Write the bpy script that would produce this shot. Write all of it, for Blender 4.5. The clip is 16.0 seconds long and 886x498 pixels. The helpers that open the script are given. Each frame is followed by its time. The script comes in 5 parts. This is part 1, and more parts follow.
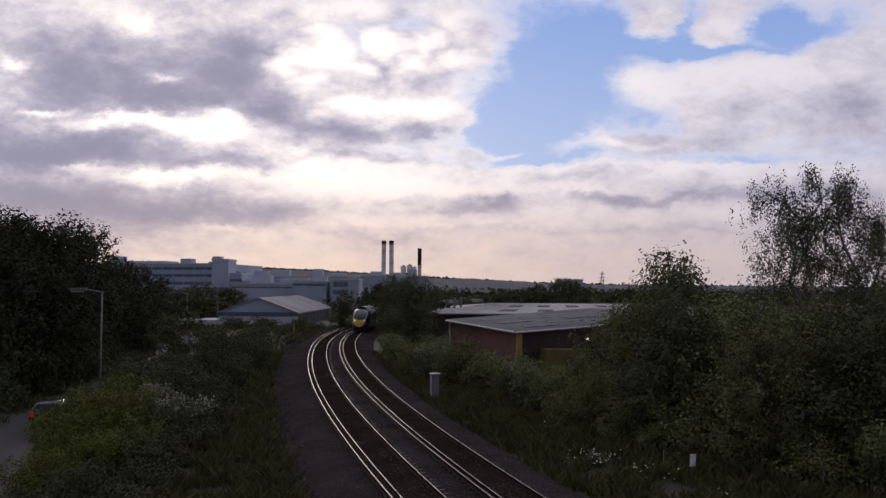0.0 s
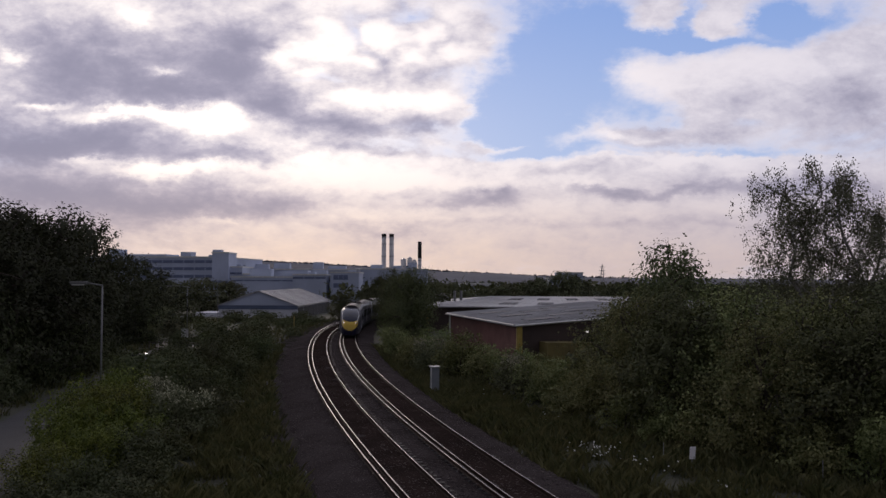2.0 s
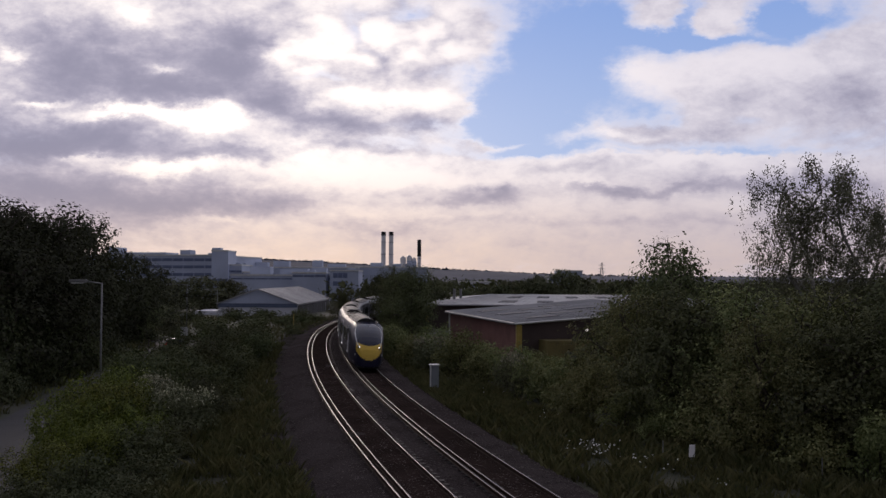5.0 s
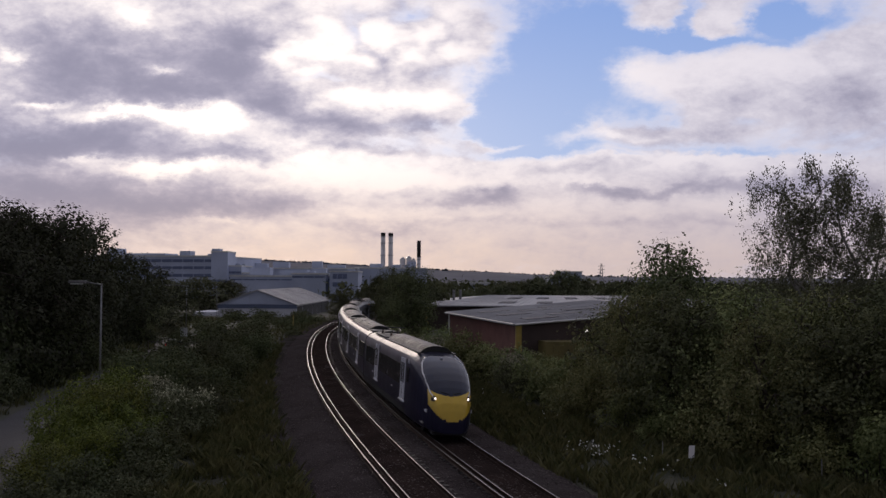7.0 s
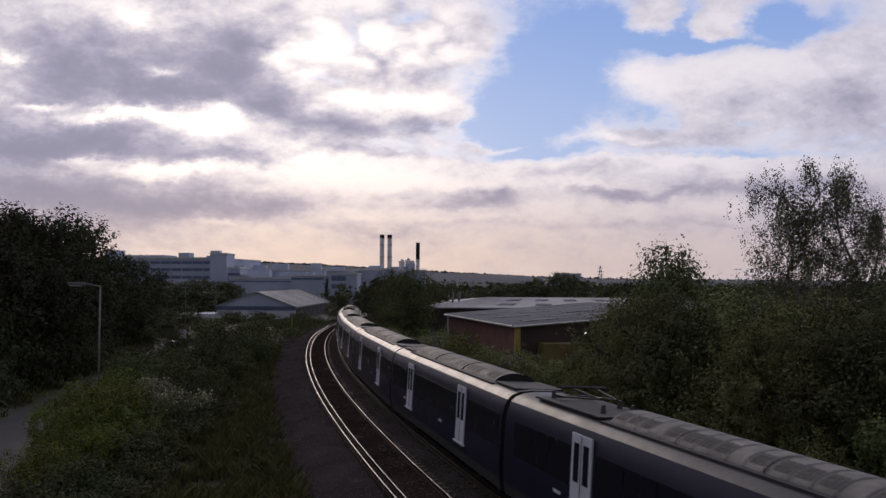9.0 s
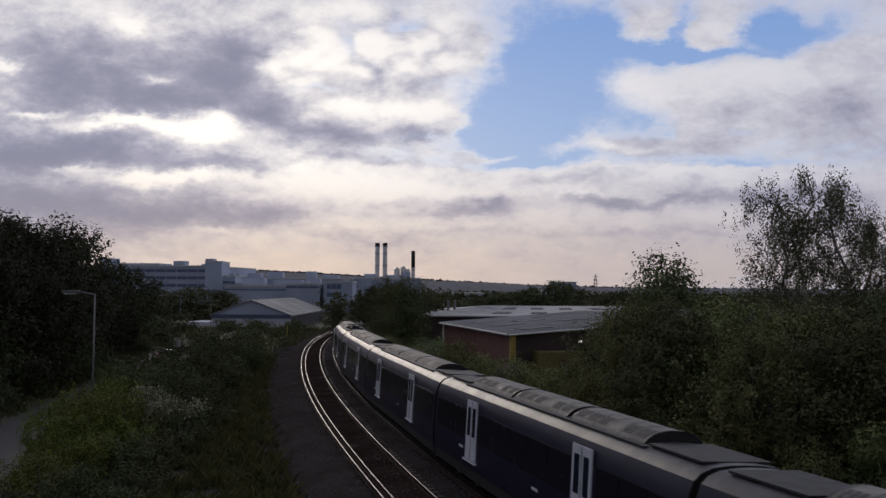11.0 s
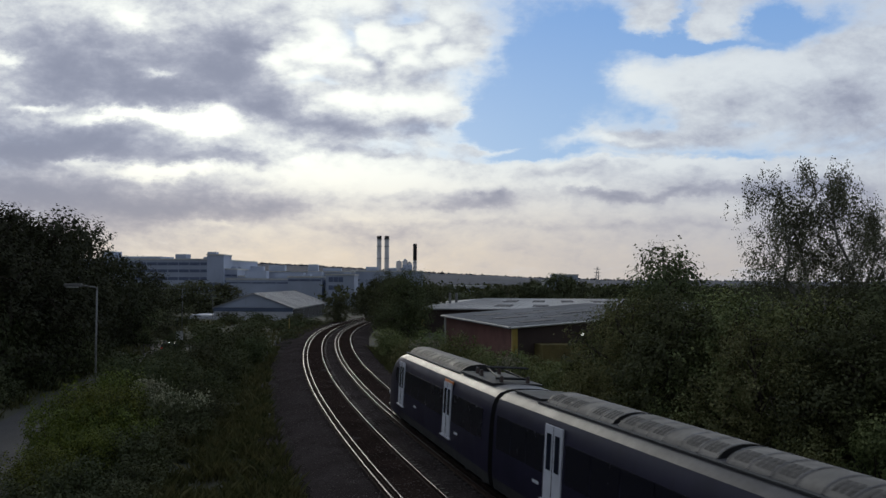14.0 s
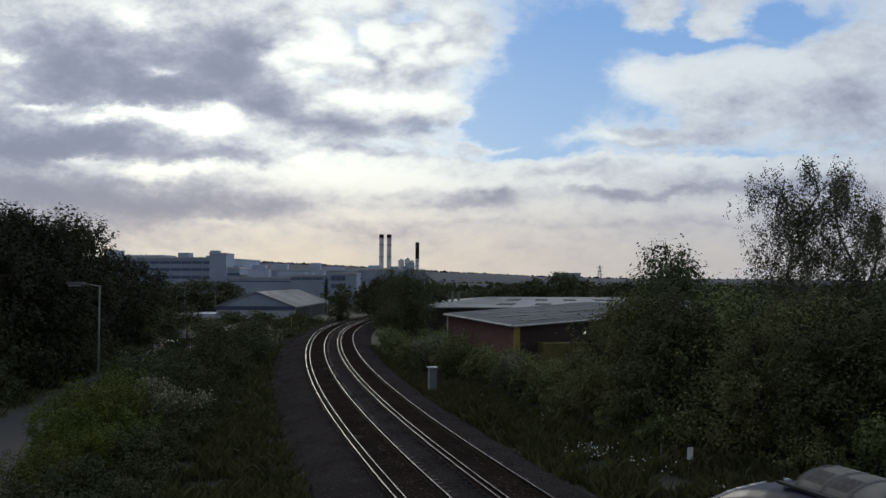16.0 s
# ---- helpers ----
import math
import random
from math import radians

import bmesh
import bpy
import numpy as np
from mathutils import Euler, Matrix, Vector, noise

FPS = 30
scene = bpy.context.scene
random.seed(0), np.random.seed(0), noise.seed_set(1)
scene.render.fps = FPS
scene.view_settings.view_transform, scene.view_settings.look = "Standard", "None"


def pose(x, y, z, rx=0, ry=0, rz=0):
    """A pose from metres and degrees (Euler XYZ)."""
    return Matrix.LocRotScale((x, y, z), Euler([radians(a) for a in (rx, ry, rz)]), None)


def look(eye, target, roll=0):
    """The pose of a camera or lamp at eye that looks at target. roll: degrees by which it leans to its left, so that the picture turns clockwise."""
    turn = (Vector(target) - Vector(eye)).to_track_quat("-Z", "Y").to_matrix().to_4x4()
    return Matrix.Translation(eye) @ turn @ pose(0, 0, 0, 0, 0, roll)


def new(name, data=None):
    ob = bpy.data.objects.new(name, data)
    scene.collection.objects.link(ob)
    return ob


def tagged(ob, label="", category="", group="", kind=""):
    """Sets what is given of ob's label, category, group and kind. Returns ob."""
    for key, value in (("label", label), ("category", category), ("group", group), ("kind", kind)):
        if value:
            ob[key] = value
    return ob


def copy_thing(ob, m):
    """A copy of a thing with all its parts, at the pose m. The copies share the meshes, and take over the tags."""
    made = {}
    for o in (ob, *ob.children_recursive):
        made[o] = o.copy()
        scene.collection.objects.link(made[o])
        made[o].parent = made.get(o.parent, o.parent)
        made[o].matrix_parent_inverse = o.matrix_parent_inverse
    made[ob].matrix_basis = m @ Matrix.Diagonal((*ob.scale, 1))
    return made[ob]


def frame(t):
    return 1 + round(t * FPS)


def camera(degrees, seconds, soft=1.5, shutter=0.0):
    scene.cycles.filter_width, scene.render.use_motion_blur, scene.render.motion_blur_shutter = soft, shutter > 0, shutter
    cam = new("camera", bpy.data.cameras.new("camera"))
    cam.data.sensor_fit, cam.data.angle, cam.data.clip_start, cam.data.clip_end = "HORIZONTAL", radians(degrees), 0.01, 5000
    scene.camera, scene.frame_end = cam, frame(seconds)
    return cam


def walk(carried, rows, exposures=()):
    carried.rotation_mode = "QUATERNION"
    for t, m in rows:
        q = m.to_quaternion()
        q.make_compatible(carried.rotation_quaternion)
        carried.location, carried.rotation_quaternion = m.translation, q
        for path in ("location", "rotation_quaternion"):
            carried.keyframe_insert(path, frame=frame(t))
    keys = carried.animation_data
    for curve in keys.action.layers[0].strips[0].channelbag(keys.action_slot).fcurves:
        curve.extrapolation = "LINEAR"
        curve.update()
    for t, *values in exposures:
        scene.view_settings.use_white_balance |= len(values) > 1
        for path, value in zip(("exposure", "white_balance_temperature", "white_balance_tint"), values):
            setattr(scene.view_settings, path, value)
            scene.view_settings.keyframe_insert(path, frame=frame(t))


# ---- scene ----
# ---- camera ----
EYE = (0.0, 0.0, 7.384)
cam = camera(51.4, 16.0, soft=1.5, shutter=0.15)
# seconds, yaw, pitch, lean
AIM = [
    (0.0, 0.0, 2.363, 0.33), (0.5, 0.03, 2.043, 0.33), (1.0, 0.0, 1.858, 0.3), (1.5, 0.05, 1.959, 0.3),
    (2.0, 0.009, 1.937, 0.31), (2.5, 0.0, 1.876, 0.3), (3.0, -0.03, 1.994, 0.3), (3.5, 0.0, 1.876, 0.3),
    (4.0, -0.013, 1.876, 0.3), (5.2, -0.02, 1.8, 0.3), (6.5, -0.031, 1.722, 0.32), (7.0, -0.044, 1.876, 0.3),
    (7.5, -0.044, 1.876, 0.3), (8.0, -0.097, 1.876, 0.3), (8.5, -0.105, 1.937, 0.32), (9.0, -0.11, 1.999, 0.33),
    (9.5, -0.334, 2.175, 0.31), (10.7, -0.39, 2.45, 0.35), (12.0, -0.435, 2.675, 0.38), (12.5, -0.466, 2.53, 0.34),
    (13.0, -0.431, 2.24, 0.35), (13.5, -0.334, 2.109, 0.33), (14.0, -0.286, 2.073, 0.29), (14.5, -0.233, 1.99, 0.3),
    (15.0, -0.272, 1.836, 0.29), (15.5, -0.154, 2.073, 0.32), (16.0, -0.141, 1.981, 0.28),
]
TINT = [(0.0, 0.0, 6450, 16), (9.0, 0.0, 6450, 16), (10.5, -0.10, 6320, 11), (12.0, -0.24, 6200, 8), (12.5, -0.16, 6140, 4), (13.0, -0.10, 6080, 1), (14.0, -0.05, 6050, 0), (16.0, -0.05, 6000, -1)]
walk(cam, [(t, pose(*EYE, 90 + pitch, -lean, yaw)) for t, yaw, pitch, lean in AIM], TINT)


# ---- node helpers ----
class Nodes:
    """Short hand for building node trees."""

    def __init__(self, tree):
        self.tree = tree
        tree.nodes.clear()

    def add(self, kind, **values):
        n = self.tree.nodes.new(kind)
        for key, value in values.items():
            setattr(n, key, value)
        return n

    def put(self, socket, value):
        if isinstance(value, bpy.types.NodeSocket):
            self.tree.links.new(value, socket)
        else:
            socket.default_value = value

    def math(self, op, a, b=0.0, c=0.0, clamp=False):
        n = self.add("ShaderNodeMath", operation=op, use_clamp=clamp)
        for i, v in enumerate((a, b, c)):
            self.put(n.inputs[i], v)
        return n.outputs[0]

    def mix(self, f, a, b, mode="MIX"):
        n = self.add("ShaderNodeMix", data_type="RGBA", blend_type=mode)
        self.put(n.inputs["Factor"], f)
        for s, v in ((n.inputs[6], a), (n.inputs[7], b)):
            self.put(s, v if isinstance(v, bpy.types.NodeSocket) else (*v, 1.0))
        return n.outputs[2]

    def ramp(self, f, lo, hi, a=0.0, b=1.0):
        n = self.add("ShaderNodeMapRange", interpolation_type="SMOOTHSTEP")
        for i, v in enumerate((f, lo, hi, a, b)):
            self.put(n.inputs[i], v)
        return n.outputs[0]

    def noise(self, vector, scale, detail=4.0, rough=0.55, distortion=0.0):
        n = self.add("ShaderNodeTexNoise")
        if vector is not None:
            self.put(n.inputs["Vector"], vector)
        n.inputs["Scale"].default_value = scale
        n.inputs["Detail"].default_value = detail
        n.inputs["Roughness"].default_value = rough
        n.inputs["Distortion"].default_value = distortion
        return n.outputs[0]


# ---- sky ----
SUN_AZ, SUN_EL = -13.0, 10.0


def build_sky():
    world = bpy.data.worlds.new("sky")
    scene.world = world
    world.use_nodes = True
    g = Nodes(world.node_tree)
    way = g.add("ShaderNodeTexCoord").outputs["Generated"]
    split = g.add("ShaderNodeSeparateXYZ")
    g.put(split.inputs[0], way)
    x, y, z = split.outputs
    az = g.math("ARCTAN2", x, y)
    el = g.math("ARCSINE", z)
    up = g.math("MAXIMUM", el, 0.0)

    # the cloud deck, seen in perspective: small and flat low down, large overhead
    deep = g.math("ADD", up, 0.16)
    deck = g.add("ShaderNodeCombineXYZ")
    g.put(deck.inputs[0], g.math("DIVIDE", az, deep))
    g.put(deck.inputs[1], g.math("DIVIDE", 0.55, deep))
    g.put(deck.inputs[2], g.math("MULTIPLY", y, 0.7))
    deck = deck.outputs[0]
    low = g.noise(deck, 1.9, 9.0, 0.58, 0.35)
    fine = g.noise(deck, 5.5, 8.0, 0.6, 0.2)
    wisp = g.noise(deck, 13.0, 6.0, 0.62)

    # a flat chart of the western sky, x and z over y, in thousandths
    ahead = g.math("MAXIMUM", y, 0.02)
    cu = g.math("DIVIDE", g.math("MULTIPLY", x, 1000.0), ahead)
    cw = g.math("DIVIDE", g.math("MULTIPLY", z, 1000.0), ahead)
    chart = g.add("ShaderNodeCombineXYZ")
    g.put(chart.inputs[0], g.math("MULTIPLY", cu, 0.001))
    g.put(chart.inputs[1], g.math("MULTIPLY", cw, 0.0017))
    shift = g.add("ShaderNodeVectorMath", operation="ADD")
    g.put(shift.inputs[0], chart.outputs[0])
    shift.inputs[1].default_value = (5.3, 1.7, 2.2)
    # outlines pushed about a little, so that they are ragged
    wu = g.math("MULTIPLY_ADD", g.math("SUBTRACT", g.noise(chart.outputs[0], 10.0, 8.0, 0.62), 0.5), 95.0, cu)
    ww = g.math("MULTIPLY_ADD", g.math("SUBTRACT", g.noise(shift.outputs[0], 10.0, 8.0, 0.62), 0.5), 55.0, cw)

    def mass(cx, cy, rx, ry, amount):
        """A soft oval on the chart."""
        a = g.math("DIVIDE", g.math("SUBTRACT", wu, cx), rx)
        b = g.math("DIVIDE", g.math("SUBTRACT", ww, cy), ry)
        r2 = g.math("ADD", g.math("MULTIPLY", a, a), g.math("MULTIPLY", b, b))
        return g.math("MULTIPLY", g.math("EXPONENT", g.math("MULTIPLY", r2, -1.0)), amount)

    def total(start, ovals):
        for o in ovals:
            start = g.math("ADD", start, mass(*o))
        return start

    def swing(n, amount):
        return g.math("MULTIPLY", g.math("SUBTRACT", n, 0.5), amount)

    # puffs: rounded cells, as in broken stratocumulus
    cells = g.add("ShaderNodeTexVoronoi", feature="SMOOTH_F1")
    warp = g.add("ShaderNodeVectorMath", operation="MULTIPLY_ADD")
    wn = g.add("ShaderNodeTexNoise")
    wn.inputs["Scale"].default_value, wn.inputs["Detail"].default_value = 3.0, 5.0
    g.put(wn.inputs["Vector"], deck)
    g.put(warp.inputs[0], wn.outputs["Color"])
    warp.inputs[1].default_value = (0.55, 0.55, 0.2)
    g.put(warp.inputs[2], deck)
    g.put(cells.inputs["Vector"], warp.outputs[0])
    cells.inputs["Scale"].default_value, cells.inputs["Smoothness"].default_value = 5.0, 0.5
    puff = g.math("SUBTRACT", 0.45, cells.outputs["Distance"])
    ragged = g.math("ADD", g.math("ADD", swing(low, 0.5), swing(fine, 0.75)), g.math("ADD", swing(wisp, 0.45), g.math("MULTIPLY", puff, 0.35)))

    grain1 = swing(g.noise(shift.outputs[0], 7.0, 9.0, 0.6, 0.3), 0.95)
    grain2 = swing(g.noise(chart.outputs[0], 24.0, 7.0, 0.62, 0.3), 0.70)
    grain3 = swing(g.noise(shift.outputs[0], 70.0, 5.0, 0.65), 0.34)
    mottle = g.math("ADD", g.math("ADD", grain1, grain2), grain3)

    # small broken puffs high up
    tiles = g.add("ShaderNodeTexVoronoi", feature="SMOOTH_F1")
    tw = g.add("ShaderNodeTexNoise")
    tw.inputs["Scale"].default_value, tw.inputs["Detail"].default_value = 18.0, 5.0
    g.put(tw.inputs["Vector"], chart.outputs[0])
    tilt = g.add("ShaderNodeVectorMath", operation="MULTIPLY_ADD")
    g.put(tilt.inputs[0], tw.outputs["Color"])
    tilt.inputs[1].default_value = (0.09, 0.09, 0.0)
    g.put(tilt.inputs[2], chart.outputs[0])
    g.put(tiles.inputs["Vector"], tilt.outputs[0])
    tiles.inputs["Scale"].default_value, tiles.inputs["Smoothness"].default_value = 20.0, 0.35
    broken = g.math("SUBTRACT", 0.42, tiles.outputs["Distance"])
    field = g.math("ADD", mass(-82, 260, 123, 46, 1.00), mass(-15, 180, 37, 37, 0.40))
    curds = g.math("MULTIPLY", broken, field)

    # openings of blue (-) and banks of cloud (+)
    cover = total(g.math("ADD", g.math("MULTIPLY_ADD", curds, 0.7, g.math("MULTIPLY_ADD", ragged, 0.7, g.math("MULTIPLY", mottle, 0.4))), 0.76), [
        (123, 236, 83, 74, -0.95), (90, 159, 92, 18, -0.50), (182, 285, 45, 30, -0.50), (261, 265, 52, 12, -0.45),
        (396, 286, 55, 16, -0.50), (47, 193, 43, 37, -0.45), (108, 142, 67, 6, -0.55), (218, 187, 25, 13, -0.40),
        (-52, 147, 74, 6, -0.25), (-24, 291, 18, 15, -0.22), (286, 147, 92, 6, -0.25), (427, 156, 49, 7, -0.20),
    ])
    cover = total(cover, [
        (341, 214, 141, 36, 0.38), (225, 286, 29, 17, 0.50), (310, 286, 31, 17, 0.50), (439, 257, 67, 22, 0.30),
        (-58, 196, 98, 18, 0.35), (10, 266, 46, 37, 0.55), (16, 187, 18, 21, 0.55), (169, 159, 67, 9, 0.50),
        (243, 119, 172, 21, 0.50), (-297, 229, 202, 92, 0.60), (-174, 113, 245, 31, 0.50), (133, 58, 368, 37, 0.50),
        (53, 150, 43, 5, 0.40), (206, 226, 25, 15, 0.30),
    ])
    cover = total(cover, [
        (272, 290, 10, 21, -0.55), (249, 263, 55, 8, -0.60), (335, 265, 37, 6, -0.50), (378, 282, 31, 18, -0.35), (317, 142, 123, 4, -0.35), (188, 134, 55, 4, -0.40), (243, 174, 18, 6, -0.30), (335, 177, 25, 7, -0.25), (-119, 217, 37, 6, -0.35), (-39, 285, 31, 7, -0.15), (-107, 266, 18, 9, -0.25), (361, 298, 25, 15, -0.55)
    ])
    cover = g.ramp(cover, 0.18, 0.90, 0.03, 1.0)
    # thick, grey undersides (+) and thin bright places (-)
    thick = total(g.math("ADD", g.math("MULTIPLY_ADD", curds, -1.7, g.math("MULTIPLY_ADD", ragged, 0.35, mottle)), 0.36), [
        (-180, 187, 38, 16, 0.60), (-297, 202, 104, 21, 0.45), (-217, 254, 49, 28, 0.42), (-401, 236, 49, 37, 0.40),
        (-420, 147, 117, 21, 0.62), (-248, 133, 55, 9, 0.42), (-444, 266, 49, 25, 0.20), (-328, 82, 141, 16, 0.66),
        (-463, 101, 74, 15, 0.35), (-187, 75, 55, 11, 0.40), (-444, 58, 98, 12, 0.30),
    ])
    thick = total(thick, [
        (-82, 165, 80, 13, 0.45), (-137, 171, 37, 9, 0.25), (50, 90, 37, 9, 0.60), (-2, 81, 37, 6, 0.25),
        (225, 98, 117, 7, 0.60), (335, 108, 67, 9, 0.45), (409, 101, 74, 11, 0.35), (458, 202, 43, 31, 0.28),
        (317, 199, 37, 12, 0.15), (139, 119, 49, 5, 0.15), (-52, 94, 37, 5, 0.20), (133, 63, 135, 6, 0.22),
        (-88, 58, 74, 6, 0.22), (286, 67, 98, 6, 0.15),
    ])
    thick = total(thick, [
        (-337, 286, 21, 13, -0.55), (-306, 228, 21, 5, -0.45), (-474, 242, 16, 6, -0.60), (-364, 247, 43, 10, -0.28),
        (-340, 176, 74, 6, -0.75), (-254, 175, 32, 15, -0.90), (-426, 187, 31, 4, -0.60), (-303, 118, 86, 6, -0.65),
        (-389, 126, 25, 4, -0.40), (-248, 64, 31, 3, -0.30),
    ])
    thick = total(thick, [
        (-94, 113, 104, 18, -0.30), (-58, 198, 86, 10, -0.45), (-174, 242, 28, 16, -0.50), (-52, 266, 86, 37, -0.22),
        (-137, 285, 43, 25, -0.20), (206, 220, 37, 25, -0.40), (317, 236, 110, 15, -0.35), (163, 104, 43, 4, -0.35),
        (182, 156, 49, 5, -0.30), (243, 134, 110, 7, -0.40), (10, 107, 86, 9, -0.20), (-52, 70, 123, 6, -0.20),
    ])
    thick = total(thick, [
        (-358, 236, 202, 61, 0.42), (-389, 119, 196, 67, 0.22), (-211, 223, 67, 37, 0.20), (378, 180, 123, 37, 0.12), (71, 45, 307, 25, 0.15), (-469, 119, 86, 74, 0.28), (439, 70, 98, 37, 0.25), (-101, 142, 104, 5, 0.25)
    ])
    # rims stay bright: where the cover thins, so does the grey
    thick = g.math("MULTIPLY", g.ramp(thick, -0.10, 1.40), g.ramp(cover, 0.3, 0.95))

    # light of the hidden sun
    sa, se = radians(SUN_AZ), radians(SUN_EL)
    da = g.math("DIVIDE", g.math("SUBTRACT", az, sa - 0.02), 0.40)
    de = g.math("DIVIDE", g.math("SUBTRACT", el, se), 0.20)
    near = g.math("EXPONENT", g.math("MULTIPLY", g.math("ADD", g.math("MULTIPLY", da, da), g.math("MULTIPLY", de, de)), -1.0))

    def shades(*stops):
        n = g.add("ShaderNodeValToRGB")
        n.color_ramp.interpolation = "B_SPLINE"
        while len(n.color_ramp.elements) < len(stops):
            n.color_ramp.elements.new(0.5)
        for e, (at, c) in zip(n.color_ramp.elements, stops):
            e.position, e.color = at, (*c, 1)
        g.put(n.inputs[0], thick)
        return n.outputs[0]

    cloud = g.mix(near, shades((0.0, (0.52, 0.51, 0.54)), (0.25, (0.43, 0.425, 0.47)), (0.6, (0.275, 0.27, 0.335)), (1.0, (0.172, 0.175, 0.232))),
                  shades((0.0, (0.96, 0.88, 0.77)), (0.25, (0.70, 0.655, 0.62)), (0.6, (0.345, 0.33, 0.39)), (1.0, (0.195, 0.193, 0.25))))
    cloud = g.mix(1.0, cloud, (1.68, 1.68, 1.70), "MULTIPLY")
    warm = g.ramp(el, 0.0, 0.15, 1.0, 0.0)
    streak = g.math("MULTIPLY_ADD", g.math("SUBTRACT", 1.0, thick), 0.60, 0.28)
    side = g.math("EXPONENT", g.math("MULTIPLY", g.math("MULTIPLY", g.math("ADD", az, 0.16), g.math("ADD", az, 0.16)), -6.0))
    cloud = g.mix(g.math("MULTIPLY", warm, streak), cloud, g.mix(side, (0.55, 0.46, 0.46), (1.0, 0.73, 0.52)))

    air = g.add("ShaderNodeTexSky", sky_type="NISHITA", sun_disc=False)
    air.sun_elevation, air.sun_rotation = radians(SUN_EL), radians(SUN_AZ)
    air.air_density, air.dust_density, air.ozone_density = 1.0, 0.6, 2.0
    clear = g.mix(1.0, air.outputs[0], (0.085, 0.085, 0.085), "MULTIPLY")
    clear = g.mix(0.8, clear, g.mix(g.ramp(el, 0.12, 0.34), (0.44, 0.61, 0.98), (0.26, 0.46, 0.94)))
    both = g.mix(cover, clear, cloud)
    # darker towards the east, away from the low sun
    back = g.ramp(y, -0.8, 0.7, 0.40, 1.0)
    n = g.add("ShaderNodeBackground")
    g.put(n.inputs[0], both)
    g.put(n.inputs[1], g.math("MULTIPLY", back, 0.85))
    out = g.add("ShaderNodeOutputWorld")
    g.put(out.inputs[0], n.outputs[0])


build_sky()
sun = new("sun", bpy.data.lights.new("sun", "SUN"))
sun.data.energy, sun.data.angle, sun.data.color = 0.6, radians(14), (1.0, 0.86, 0.72)
sun.matrix_basis = look((0, 0, 60), (-math.sin(radians(SUN_AZ)) * 100, -math.cos(radians(SUN_AZ)) * 100, 60 - 100 * math.tan(radians(SUN_EL + 6))))


# ---- materials ----
def material(name, base, rough=0.8, metal=0.0, vary=0.25, scale=1.0, grain=0.0, grain_scale=30.0, bump=0.0, second=None, random=0.0, emit=0.0, spec=None, stain=0.0, speck=0.0):
    """A surface with colour variation at two scales, wear and fine relief."""
    m = bpy.data.materials.new(name)
    m.use_nodes = True
    g = Nodes(m.node_tree)
    b = g.add("ShaderNodeBsdfPrincipled")
    at = g.add("ShaderNodeTexCoord").outputs["Object"]
    n1 = g.noise(at, scale, 5.0, 0.6)
    other = second or tuple(c * (1 - vary) for c in base)
    col = g.mix(g.ramp(n1, 0.35, 0.65), base, other)
    if grain:
        n2 = g.noise(at, grain_scale, 3.0, 0.65)
        col = g.mix(g.math("MULTIPLY", g.ramp(n2, 0.4, 0.7), grain), col, tuple(c * 0.35 for c in base))
    if speck:
        n4 = g.noise(at, 16.0, 2.0, 0.7)
        col = g.mix(g.math("MULTIPLY", g.ramp(n4, 0.56, 0.72), speck), col, tuple(min(1.0, c * 3.2) for c in base))
    if stain:
        stretch = g.add("ShaderNodeMapping")
        stretch.inputs["Scale"].default_value = (2.0, 2.0, 0.15)
        g.put(stretch.inputs[0], at)
        n3 = g.noise(stretch.outputs[0], 1.5, 6.0, 0.7)
        col = g.mix(g.math("MULTIPLY", g.ramp(n3, 0.5, 0.75), stain), col, tuple(c * 0.45 for c in base))
    if random:
        info = g.add("ShaderNodeObjectInfo").outputs["Random"]
        geo = g.add("ShaderNodeNewGeometry").outputs["Random Per Island"]
        hsv = g.add("ShaderNodeHueSaturation")
        v = g.math("ADD", g.math("MULTIPLY_ADD", info, random, 1 - random / 2), g.math("MULTIPLY_ADD", geo, random, -random / 2))
        g.put(hsv.inputs["Value"], v)
        g.put(hsv.inputs["Hue"], g.math("MULTIPLY_ADD", geo, 0.04, 0.48))
        g.put(hsv.inputs["Color"], col)
        col = hsv.outputs[0]
    g.put(b.inputs["Base Color"], col)
    b.inputs["Metallic"].default_value = metal
    g.put(b.inputs["Roughness"], g.math("MULTIPLY_ADD", n1, 0.2, rough - 0.1, clamp=True))
    if spec is not None:
        b.inputs["Specular IOR Level"].default_value = spec
    if emit:
        b.inputs["Emission Color"].default_value = (*base, 1)
        b.inputs["Emission Strength"].default_value = emit
    if bump:
        bn = g.add("ShaderNodeBump")
        bn.inputs["Strength"].default_value = bump
        bn.inputs["Distance"].default_value = 0.05
        g.put(bn.inputs["Height"], g.noise(at, grain_scale, 5.0, 0.6))
        g.put(b.inputs["Normal"], bn.outputs[0])
    out = g.add("ShaderNodeOutputMaterial")
    g.put(out.inputs[0], b.outputs[0])
    return m


